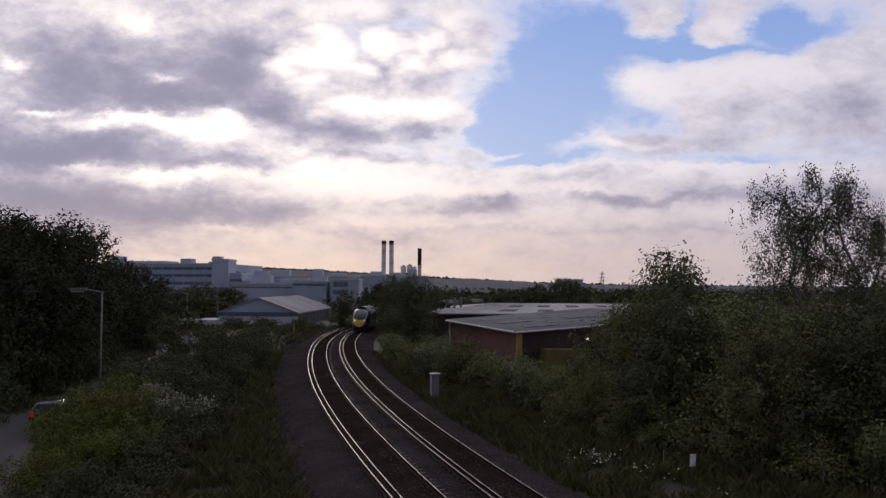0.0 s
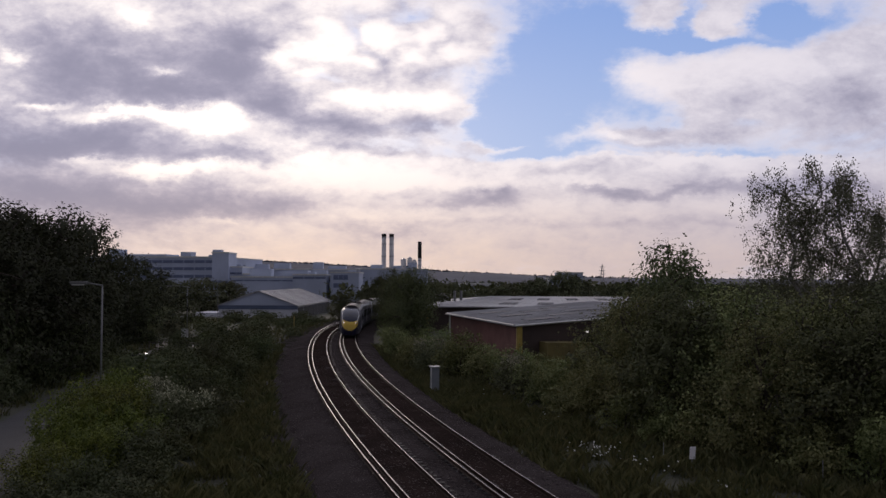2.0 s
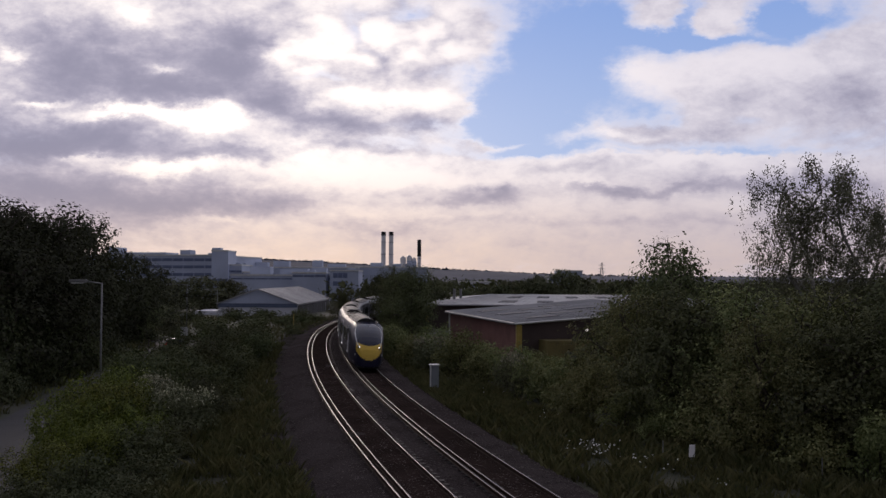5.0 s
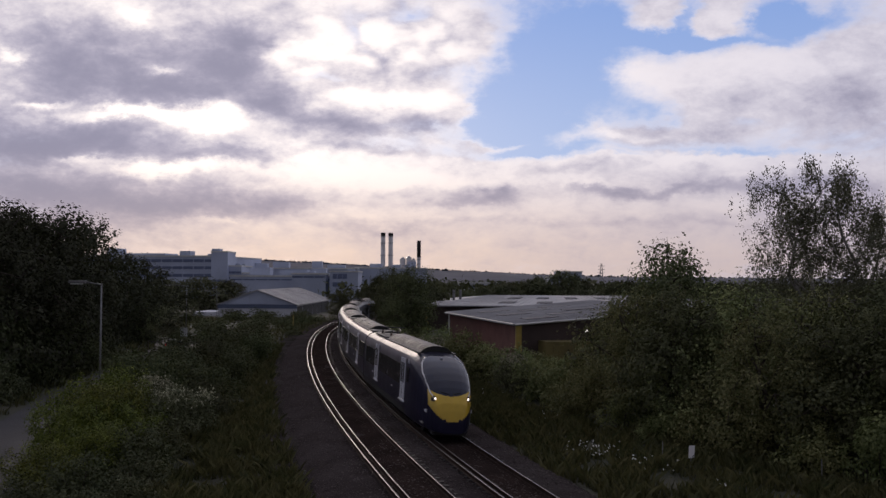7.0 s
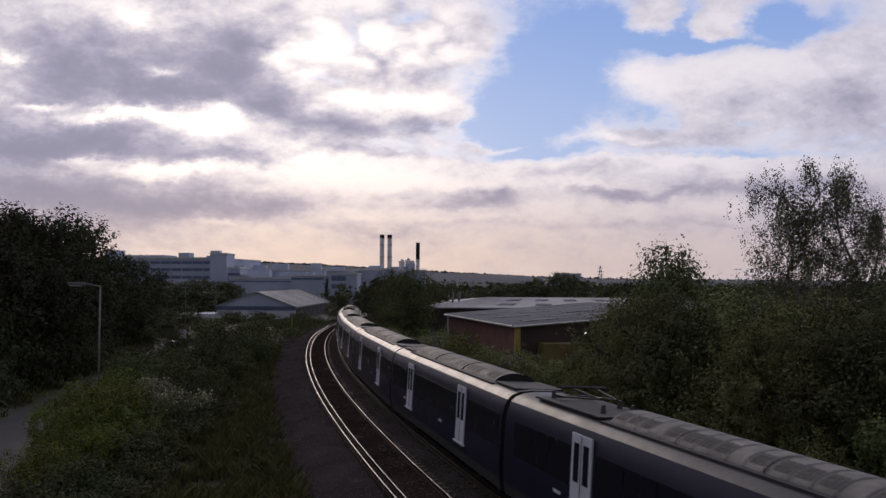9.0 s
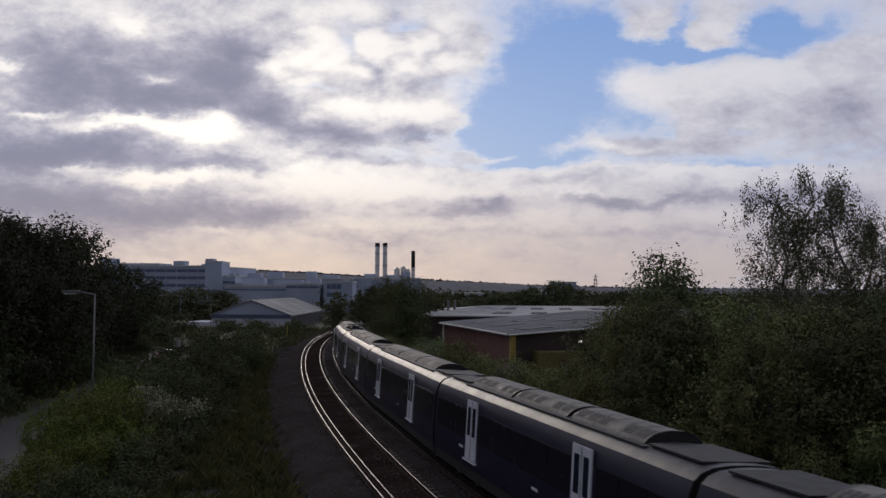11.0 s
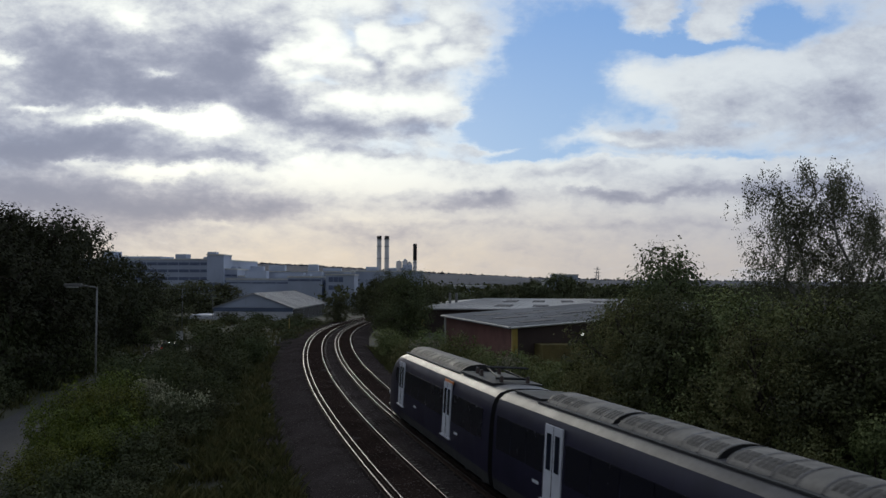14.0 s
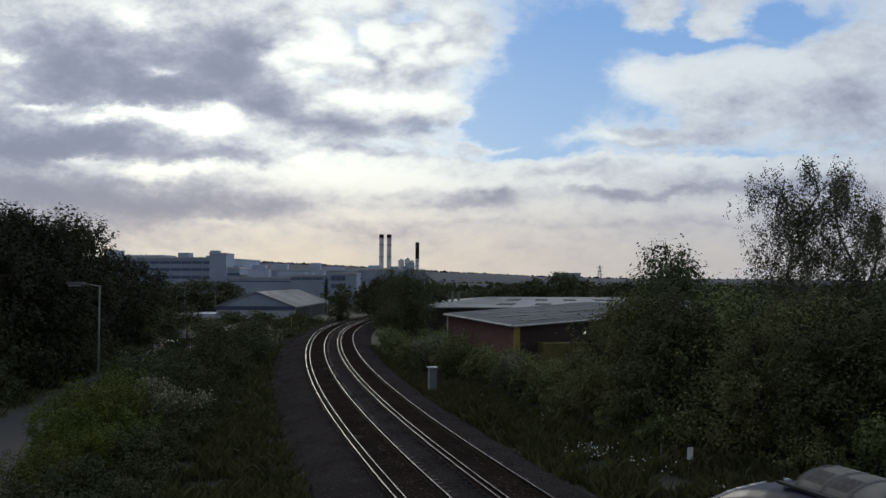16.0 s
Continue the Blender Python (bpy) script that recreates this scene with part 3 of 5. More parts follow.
def tree(tall, wide, seed, leafmat, label, clumps=330, per=30, size=0.17, spread=0.5, low=0.22, bark="bark"):
    """Broad-leaved tree: tapered trunk, limbs, and a ragged crown of leaf clumps."""
    rng = np.random.default_rng(seed)
    root = new("tree")
    tagged(root, label, "tree")
    blobs = []
    for k in range(11):
        h = low + (0.86 - low) * (k + 0.5) / 11
        w = wide * (0.35 + 0.75 * math.sin(math.pi * min(1, (h - low + 0.12) / (1.02 - low)))) * 0.62
        ang = k * 2.4 + rng.random()
        off = wide * 0.45 * math.sqrt(max(0.05, math.sin(math.pi * (h - low + 0.05) / (1 - low)))) * (0.35 + 0.65 * rng.random())
        r = w * rng.uniform(0.55, 0.85)
        blobs.append(((off * math.cos(ang), off * math.sin(ang), tall * h), (r, r, r * rng.uniform(0.6, 0.85))))
    blobs.append(((0, 0, tall * 0.88), (wide * 0.26, wide * 0.26, tall * 0.10)))
    blobs.append(((wide * 0.16, 0.1, tall * 0.80), (wide * 0.28, wide * 0.28, tall * 0.12)))
    blobs.append(((-wide * 0.18, -0.1, tall * 0.78), (wide * 0.28, wide * 0.28, tall * 0.11)))
    bm = bmesh.new()
    limb(bm, (0, 0, -0.4), (rng.normal() * 0.2, rng.normal() * 0.2, tall * 0.74), tall * 0.026, tall * 0.006, rng, 7)
    for c, r in blobs:
        z0 = max(tall * 0.12, c[2] - tall * 0.2)
        limb(bm, (0, 0, z0), (c[0], c[1], c[2]), tall * 0.011, tall * 0.003, rng)
        for q in range(3):
            e = Vector(c) + Vector(rng.normal(size=3)).normalized() * r[0] * 0.8
            limb(bm, c, e, tall * 0.004, tall * 0.0012, rng, 3)
    part("trunk", bm, M[bark], root, smooth=True)
    P, C, look_out = clumped(blobs, clumps, per, spread, rng)
    keep = P[:, 2] > tall * 0.06
    v, f = leaves(P[keep], size * 0.86, 0.2, seed, look_out[keep])
    leaf_mesh("crown", v, f, leafmat, root)
    return root


def birch(tall, wide, seed, label):
    """Slender airy birch with hanging twigs and gaps."""
    rng = np.random.default_rng(seed)
    root = new("birch_tree")
    tagged(root, label, "tree")
    bm = bmesh.new()
    ends = []
    stems = [(0.0, 0.0, 1.0), (-0.10, 0.05, 0.93), (0.13, -0.04, 0.97)]
    for sx, sy, sh in stems:
        top = Vector((wide * sx * 2.6, wide * sy * 2, tall * sh * 0.93))
        foot = Vector((sx * 1.2, sy, -0.4))
        limb(bm, foot, top, tall * 0.012, tall * 0.002, rng, 8)
        for k in range(15):
            h = 0.32 + 0.64 * (k + rng.random()) / 15
            a = foot.lerp(top, h)
            ang = rng.random() * 6.28
            reach = wide * (0.95 - 0.62 * h) * rng.uniform(0.5, 1.0)
            b = a + Vector((math.cos(ang) * reach, math.sin(ang) * reach, reach * rng.uniform(0.45, 1.0)))
            limb(bm, a, b, tall * 0.0035, tall * 0.001, rng, 4)
            for q in range(5):
                c = a.lerp(b, rng.uniform(0.35, 1.0))
                ends.append(c)
                ends.append(c + Vector(rng.normal(size=3)) * 0.35)
            ends.append(b)
    part("trunk", bm, M["birch_bark"], root, smooth=True)
    pts = []
    for e in ends:
        if rng.random() < 0.12:
            continue
        for q in range(3):
            hang = rng.uniform(0.5, 1.9)
            o = np.array(e) + rng.normal(size=3) * 0.3
            t = rng.random(30)[:, None]
            pts.append(o + np.array((rng.normal() * 0.2, rng.normal() * 0.2, -hang)) * t + rng.normal(size=(30, 3)) * 0.10)
    v, f = leaves(np.concatenate(pts), 0.062, 0.8, seed)
    leaf_mesh("crown", v, f, LEAF["birch"], root)
    return root


def bush(tall, wide, seed, leafmat, label, clumps=110, per=26, size=0.12, blossom=0):
    rng = np.random.default_rng(seed)
    root = new("bush")
    tagged(root, label, "bush")
    blobs = []
    for k in range(8):
        a, d = k * 2.4 + rng.random(), wide * 0.42 * math.sqrt((k + 0.3) / 8)
        r = wide * rng.uniform(0.20, 0.34)
        blobs.append(((d * math.cos(a), d * math.sin(a), tall * rng.uniform(0.32, 0.74) - 0.12 * d), (r, r, r * rng.uniform(0.7, 0.95))))
    for k in range(4):
        a = k * 1.57 + rng.random()
        blobs.append(((wide * 0.3 * math.cos(a), wide * 0.3 * math.sin(a), tall * 0.2), (wide * 0.28, wide * 0.28, tall * 0.22)))
    bm = bmesh.new()
    for c, r in blobs:
        limb(bm, (rng.normal() * 0.15, rng.normal() * 0.15, -0.2), c, 0.04, 0.012, rng, 3)
    part("stem", bm, M["bark"], root)
    P, C, look_out = clumped(blobs, clumps * 2, per // 2, 0.12 + 0.025 * wide, rng, 0.3)
    keep = P[:, 2] > -0.1
    v, f = leaves(P[keep], size * 0.88, 0.1, seed, look_out[keep])
    leaf_mesh("foliage", v, f, leafmat, root)
    if blossom:
        top = C[np.argsort(-C[:, 2])[:blossom]]
        Q = (top[:, None] + rng.normal(size=(len(top), 14, 3)) * 0.18).reshape(-1, 3)
        v, f = leaves(Q, 0.07, 0, seed + 5)
        leaf_mesh("blossom", v, f, LEAF["blossom"], root, "pale cream blossom")
    return root


def at_ground(x, y, turn=0, scale=1.0, tallness=1.0, sink=0.0):
    z = float(height(x, y)[0]) - sink
    return pose(x, y, z, 0, 0, turn) @ Matrix.Diagonal((scale, scale, scale * tallness, 1))


PLANTED = set()


def plant(kinds, rows, group=""):
    """rows: kind, x, y, scale, tallness."""
    for i, (k, x, y, sc, tl) in enumerate(rows):
        m = at_ground(x, y, i * 77.0 % 360, sc, tl)
        src = kinds[k]
        unit = Matrix.Diagonal((1 / src.scale[0], 1 / src.scale[1], 1 / src.scale[2], 1))
        if src.name in PLANTED:
            ob = copy_thing(src, m @ unit)
        else:
            PLANTED.add(src.name)
            ob = src
            ob.matrix_basis = m
        if group:
            ob["group"] = group


def woods():
    A = "tall tree with a dense rounded crown, shade put into its leaves"
    B = "green broad-leaved tree in the railside thicket"
    kinds = {
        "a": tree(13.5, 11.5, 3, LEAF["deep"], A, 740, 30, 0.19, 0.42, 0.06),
        "b": tree(9.0, 7.0, 5, LEAF["thicket"], B, 430, 40, 0.104, 0.42, 0.05),
        "c": tree(9.0, 6.0, 8, LEAF["shade"], "green tree with an uneven crown, silhouette shade in its leaves", 500, 36, 0.128, 0.36, 0.05),
        "p": tree(9.0, 6.5, 41, LEAF["dark"], "dark distant tree with a rounded crown", 300, 20, 0.24, 0.4, 0.05),
        # q takes the paler olive leaves to imitate haze over distance
        "q": tree(9.0, 7.5, 43, LEAF["olive"], "distant tree, haze put into its pale olive leaves", 330, 20, 0.26, 0.45, 0.05),
        "d": tree(10.0, 7.5, 13, LEAF["olive"], "olive-green tree with a broad crown", 400, 40, 0.12, 0.48, 0.06),
    }
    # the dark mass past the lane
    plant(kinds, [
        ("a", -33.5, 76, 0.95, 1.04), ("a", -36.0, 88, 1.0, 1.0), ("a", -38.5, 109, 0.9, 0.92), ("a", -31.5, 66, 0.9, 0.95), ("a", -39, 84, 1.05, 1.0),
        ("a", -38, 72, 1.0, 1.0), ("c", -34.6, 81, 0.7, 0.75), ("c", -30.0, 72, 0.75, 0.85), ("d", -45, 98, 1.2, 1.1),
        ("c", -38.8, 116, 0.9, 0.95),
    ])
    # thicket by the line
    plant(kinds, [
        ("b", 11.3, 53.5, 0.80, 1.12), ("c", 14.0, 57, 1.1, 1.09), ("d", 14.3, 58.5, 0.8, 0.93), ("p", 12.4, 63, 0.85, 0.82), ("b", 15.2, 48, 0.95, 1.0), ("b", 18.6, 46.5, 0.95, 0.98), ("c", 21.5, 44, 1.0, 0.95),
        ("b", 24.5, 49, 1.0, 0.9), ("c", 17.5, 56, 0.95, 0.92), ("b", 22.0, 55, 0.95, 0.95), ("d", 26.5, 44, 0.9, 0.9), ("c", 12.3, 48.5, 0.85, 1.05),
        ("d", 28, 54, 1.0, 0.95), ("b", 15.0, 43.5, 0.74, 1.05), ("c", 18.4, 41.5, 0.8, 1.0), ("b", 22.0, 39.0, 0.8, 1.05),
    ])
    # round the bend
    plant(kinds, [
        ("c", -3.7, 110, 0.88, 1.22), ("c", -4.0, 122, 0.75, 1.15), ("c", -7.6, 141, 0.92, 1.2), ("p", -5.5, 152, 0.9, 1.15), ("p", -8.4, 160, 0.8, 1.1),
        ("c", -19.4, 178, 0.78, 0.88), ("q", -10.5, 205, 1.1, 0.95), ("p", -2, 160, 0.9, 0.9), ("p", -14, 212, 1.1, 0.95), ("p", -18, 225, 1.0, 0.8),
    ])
    # far left, behind the hedges and the white shed
    plant(kinds, [
        ("q", -60, 228, 1.6, 0.62), ("q", -66, 224, 1.4, 0.66), ("q", -54.5, 234, 1.3, 0.72), ("q", -70, 215, 1.5, 0.6), ("q", -36, 122, 0.55, 0.5), ("p", -31.5, 112, 0.42, 0.42),
        ("q", -47, 150, 0.8, 0.6), ("q", -52, 170, 0.9, 0.7),
    ])
    # beyond the sheds
    plant(kinds, [
        ("p", 13, 205, 0.9, 0.9), ("p", 22, 220, 1.2, 0.9), ("q", 28, 215, 1.2, 1.0), ("p", 33, 225, 1.2, 0.95), ("q", 18, 260, 1.2, 0.8),
        ("p", 38, 205, 1.0, 0.9), ("q", 6, 250, 1.0, 0.7), ("p", 44, 215, 1.1, 0.9), ("p", -2, 255, 0.9, 0.8), ("q", 50, 190, 1.0, 0.9),
        ("p", 26, 262, 1.2, 0.9), ("p", 12, 270, 1.1, 0.75),
    ])
    tall = birch(16.0, 5.2, 21, "tall airy silver birch with drooping twigs")
    tall.matrix_basis = at_ground(20.2, 50, 20)
    copy_thing(tall, at_ground(25.4, 51, 200, 0.86))


def hedges():
    kinds = {
        "a": bush(3.0, 3.2, 31, LEAF["bright"], "fresh bright green hedge bush", 80, 110, 0.062),
        "b": bush(2.6, 3.0, 33, LEAF["mid"], "dull green bramble bush", 100, 40, 0.09),
        "c": bush(2.4, 2.8, 35, LEAF["olive"], "grey-green bush with pale blossom", 110, 38, 0.085, blossom=30),
        "f": bush(2.6, 3.0, 51, LEAF["bank"], "yellow-green bush on the railway bank", 100, 44, 0.085),
        "g": bush(2.3, 3.0, 53, LEAF["thicket"], "dense green bush on the railway bank", 100, 44, 0.085),
        "e": bush(2.3, 3.2, 47, LEAF["mid"], "low green scrub bush far along the line", 60, 16, 0.17),
        "d": bush(2.2, 3.0, 37, LEAF["dark"], "low dark green bush", 100, 40, 0.085),
    }
    # bright hedge beside the lane
    # dark-leaved d bushes in front stand in for the hedge's shadowed face
    plant(kinds, [
        ("d", -13.2, 29, 0.8, 0.95), ("a", -14.6, 33.5, 0.8, 0.9), ("d", -12.4, 32, 0.85, 0.95), ("a", -15.6, 38.5, 0.95, 1.15), ("a", -13.8, 36.5, 0.9, 0.95),
        ("a", -16.8, 44, 0.95, 1.2), ("d", -11.2, 28.4, 0.8, 0.8), ("a", -11.6, 26.0, 0.35, 0.5), ("b", -14.2, 43, 1.05, 1.0),
        ("d", -11.0, 33.5, 0.8, 0.8), ("b", -17.4, 50, 1.0, 1.0), ("c", -15.2, 49, 1.1, 1.0), ("c", -12.9, 46, 1.0, 1.0), ("b", -12.0, 40, 0.8, 0.8),
        ("d", -13.2, 52, 1.0, 1.0), ("b", -18.8, 58, 1.0, 0.95), ("d", -16.4, 57, 1.2, 1.0), ("b", -14.4, 59, 1.0, 0.9), ("b", -20.3, 66, 0.85, 0.8),
    ])
    plant(kinds, [
        ("d", -17.8, 66, 1.2, 1.05), ("b", -15.6, 68, 1.0, 1.0), ("b", -22.2, 76, 0.95, 0.95), ("d", -19.2, 75, 1.2, 1.1), ("b", -16.8, 77, 1.0, 1.0),
        ("d", -20.5, 84, 1.2, 1.1), ("b", -17.8, 87, 1.1, 1.0), ("d", -24.2, 84.5, 1.15, 1.3), ("d", -22.3, 94, 1.2, 1.0), ("b", -19.2, 97, 1.1, 0.9),
        ("e", -25.5, 102, 1.0, 0.9), ("e", -22.0, 107, 1.1, 0.8), ("e", -27.5, 112, 1.3, 0.9), ("e", -23.8, 118, 1.1, 0.6), ("e", -30.5, 122, 1.3, 0.7),
        ("e", -26.5, 130, 1.2, 0.55), ("e", -33.5, 134, 1.4, 0.6), ("e", -29.5, 142, 1.3, 0.5), ("e", -26, 152, 1.2, 0.5), ("e", -37, 146, 1.4, 0.5),
    ])
    plant(kinds, [
        ("e", -24, 160, 1.2, 0.55), ("e", -33, 165, 1.5, 0.45), ("e", -39, 172, 1.6, 0.5), ("e", -28, 178, 1.4, 0.5), ("e", -46, 170, 1.6, 0.55),
        ("e", -36, 186, 1.5, 0.6), ("e", -43, 190, 1.5, 0.6), ("e", -30, 190, 1.3, 0.6),
    ])
    # fuller along the verge
    # nearest d bushes again carry the hedge's shadow in their leaf colour
    plant(kinds, [
        ("a", -15.1, 41, 1.05, 1.25), ("a", -16.7, 46, 1.05, 1.25), ("b", -17.6, 51.5, 1.1, 1.35), ("b", -18.4, 56, 1.1, 1.3), ("b", -19.3, 61.5, 1.05, 1.2),
        ("b", -20.6, 68.5, 1.05, 1.05), ("b", -21.6, 72.5, 1.05, 1.0), ("a", -14.0, 40.5, 1.05, 1.0), ("d", -12.0, 36.5, 0.95, 1.0), ("d", -10.4, 30.5, 0.75, 0.7),
        ("b", -16.4, 53, 1.2, 1.1), ("d", -17.4, 62, 1.2, 1.1), ("e", -31, 150, 1.4, 0.5), ("e", -22.5, 140, 1.0, 0.4), ("e", -20.5, 128, 1.0, 0.4), ("e", -28, 165, 1.3, 0.45),
        ("e", -26.5, 118, 1.1, 0.6), ("e", -34, 178, 1.5, 0.5), ("e", -23.5, 172, 1.2, 0.5),
    ])
    # grey-green bank between line and sheds
    plant(kinds, [
        ("c", -0.6, 78, 1.2, 1.1), ("f", 1.4, 75, 1.3, 1.2), ("g", 3.2, 73, 1.2, 1.1), ("f", 5.6, 70, 1.3, 0.95), ("c", 5.0, 64, 1.0, 1.2),
        ("g", 7.0, 62, 1.2, 1.2), ("f", 8.6, 66, 1.2, 0.9), ("g", 9.2, 58, 1.2, 1.3), ("f", 11.0, 64, 1.3, 1.3), ("g", 7.6, 55, 0.9, 1.0),
        ("f", 10.0, 50, 0.9, 1.0), ("g", -2.6, 86, 1.2, 1.1), ("f", -0.6, 88, 1.3, 1.1), ("g", 3.4, 84, 1.4, 0.8), ("f", -4.8, 96, 1.1, 1.0),
        ("g", -5.4, 104, 1.3, 1.1), ("f", 12.4, 46, 0.9, 1.0), ("g", 14.0, 43, 1.0, 1.1), ("g", 16.0, 40, 1.0, 1.1), ("f", 18.2, 38, 1.0, 1.2),
    ])
    plant(kinds, [
        ("g", 13.0, 52, 1.2, 1.4), ("f", 11.0, 46.5, 0.7, 0.9), ("g", 20.4, 36.5, 1.0, 1.2), ("g", 6.4, 78, 1.4, 0.75), ("f", 14.0, 70, 1.5, 1.5),
        ("g", 10.6, 78, 1.3, 0.7),
    ])
    # foot of the dark trees
    plant(kinds, [
        ("d", -29.6, 66, 1.5, 1.5), ("d", -30.2, 76, 1.5, 1.4), ("d", -31.6, 84, 1.5, 1.4), ("d", -28.0, 58, 1.2, 1.0), ("d", -36.5, 91, 1.6, 1.6),
        ("d", -35.5, 112, 0.9, 0.8), ("d", -31, 62, 1.7, 2.0), ("d", -38, 108, 1.2, 1.2), ("d", -27, 50, 1.0, 0.6),
    ])


def grass():
    """Long grass, blade by blade, on both banks."""
    rng = np.random.default_rng(4)
    n = 95000
    y = 24 + 85 * rng.random(n) ** 1.6
    off = np.where(rng.random(n) < 0.5, -rng.uniform(5.9, 15, n), rng.uniform(4.7, 6.0 + 12.0 * np.clip((62 - y) / 20, 0.35, 1), n))
    i = np.clip(np.searchsorted(LY, y), 0, len(LY) - 1)
    x = LX[i] + off * np.cos(HEAD[i])
    # rougher growth over the waste ground by the lane
    m = 26000
    y2 = 40 + 150 * rng.random(m) ** 1.2
    x2 = np.interp(y2, [40, 90, 190], [-17, -20, -20]) - rng.random(m) * np.interp(y2, [40, 100, 190], [12, 22, 42])
    rx = np.interp(y2, [b for a, b in ROAD], [a for a, b in ROAD])
    ok = np.abs(x2 - rx) > 2.9
    x, y = np.concatenate([x, x2[ok]]), np.concatenate([y, y2[ok]])
    keep = np.array([noise.noise((a * 0.5, b * 0.5, 3.0)) for a, b in zip(x, y)]) > -0.18
    x, y = x[keep], y[keep]
    z = np.concatenate([height(x[k:k + 4000], y[k:k + 4000]) for k in range(0, len(x), 4000)]) - 0.03
    n = len(x)
    h = rng.uniform(0.25, 0.75, n)
    ang = rng.random(n) * 6.28
    w = 0.022 + 0.0004 * y
    lean = rng.normal(size=(n, 2)) * 0.16
    dx, dy = np.cos(ang) * w, np.sin(ang) * w
    p0 = np.column_stack([x - dx, y - dy, z])
    p1 = np.column_stack([x + dx, y + dy, z])
    p2 = np.column_stack([x + dx * 0.6 + lean[:, 0] * h, y + dy * 0.6 + lean[:, 1] * h, z + h * 0.65])
    p3 = np.column_stack([x + lean[:, 0] * 2.4 * h, y + lean[:, 1] * 2.4 * h, z + h])
    v = np.stack([p0, p1, p2, p3], 1).reshape(-1, 3)
    ob = leaf_mesh("long_grass", v, np.arange(n * 4).reshape(-1, 4), LEAF["grass"], None)
    tagged(ob, "long dry-tipped wild grass on the railway banks", "grass", kind="stuff")


def stones():
    """Loose ballast lying on the bed and the path."""
    rng = np.random.default_rng(17)
    n = 15000
    s = -4 + 75 * rng.random(n) ** 1.5
    off = rng.uniform(-6.4, 4.9, n)
    for c in (TRACK_L, TRACK_R):
        # swept clear of the rails
        for r in (-0.7525, 0.7525, -1.1525):
            hit = np.abs(off - c - r) < 0.11
            off[hit] += 0.24
    prof_o = [-6.6, -5.9, -4.9, -3.9, -0.9, 0.0, 0.9, 3.7, 4.5, 5.1]
    prof_z = [-0.46, -0.46, -0.42, -0.19, -0.185, -0.26, -0.185, -0.19, -0.42, -0.75]
    h = np.interp(s, S, HEAD)
    x, y = np.interp(s, S, LX) + off * np.cos(h), np.interp(s, S, LY) - off * np.sin(h)
    z = np.interp(off, prof_o, prof_z) + 0.005
    r = rng.uniform(0.016, 0.038, (n, 1))
    corner = np.array([(a, b, c) for c in (-0.4, 0.4) for a, b in ((-1, -1), (1, -1), (1, 1), (-1, 1))], float)
    pts = corner[None] * r[:, None] * rng.uniform(0.55, 1.15, (n, 8, 3))
    turn = rng.random(n) * 6.28
    c, d = np.cos(turn)[:, None], np.sin(turn)[:, None]
    v = np.stack([x[:, None] + pts[:, :, 0] * c - pts[:, :, 1] * d, y[:, None] + pts[:, :, 0] * d + pts[:, :, 1] * c, z[:, None] + pts[:, :, 2]], 2).reshape(-1, 3)
    quad = np.array([(3, 2, 1, 0), (4, 5, 6, 7), (0, 1, 5, 4), (1, 2, 6, 5), (2, 3, 7, 6), (3, 0, 4, 7)])
    f = (quad[None] + (np.arange(n) * 8)[:, None, None]).reshape(-1, 4)
    ob = leaf_mesh("ballast_stones", v, f, M["stone"], None)
    tagged(ob, "loose angular grey ballast stones round the rails", "stones", kind="stuff")


woods()
hedges()
grass()
stones()


# ---- sheds and factory ----
def prism(bm, corners, z0, z1):
    lo = [bm.verts.new((x, y, z0)) for x, y in corners]
    hi = [bm.verts.new((x, y, z1)) for x, y in corners]
    n = len(corners)
    for i in range(n):
        bm.faces.new((lo[i], lo[(i + 1) % n], hi[(i + 1) % n], hi[i]))
    bm.faces.new(hi)
    bm.faces.new(lo[::-1])
    bmesh.ops.recalc_face_normals(bm, faces=bm.faces[:])
    return bm


def slab(bm, quad, thick):
    """A sheet of the given thickness on four points."""
    up = [bm.verts.new(p) for p in quad]
    dn = [bm.verts.new((p[0], p[1], p[2] - thick)) for p in quad]
    bm.faces.new(up)
    bm.faces.new(dn[::-1])
    for i in range(4):
        bm.faces.new((up[i], dn[i], dn[(i + 1) % 4], up[(i + 1) % 4]))
    bmesh.ops.recalc_face_normals(bm, faces=bm.faces[:])
    return bm


def ribs(root, p00, p10, p11, p01, n):
    """Standing seams from eave (p00-p10) to ridge (p01-p11), joined."""
    bm = bmesh.new()
    a, b, c, d = (Vector(p) for p in (p00, p10, p11, p01))
    for i in range(n + 1):
        f = i / n
        e, r = a.lerp(b, f), d.lerp(c, f)
        e.z += 0.03
        r.z += 0.03
        tube(bm, e, r, 0.04, 0.04, 4)
    return part("roof_seams", bm, M["roof_sheet"], root)


def rooflight(root, p00, p10, p11, p01, u, v, du, dv):
    a, b, c, d = (Vector(p) for p in (p00, p10, p11, p01))

    def at(s, t):
        q = a.lerp(b, s).lerp(d.lerp(c, s), t)
        return (q.x, q.y, q.z + 0.09)
    bm = slab(bmesh.new(), [at(u, v), at(u + du, v), at(u + du, v + dv), at(u, v + dv)], 0.1)
    return part("rooflight", bm, M["roof_light"], root, "dark translucent rooflight panel")


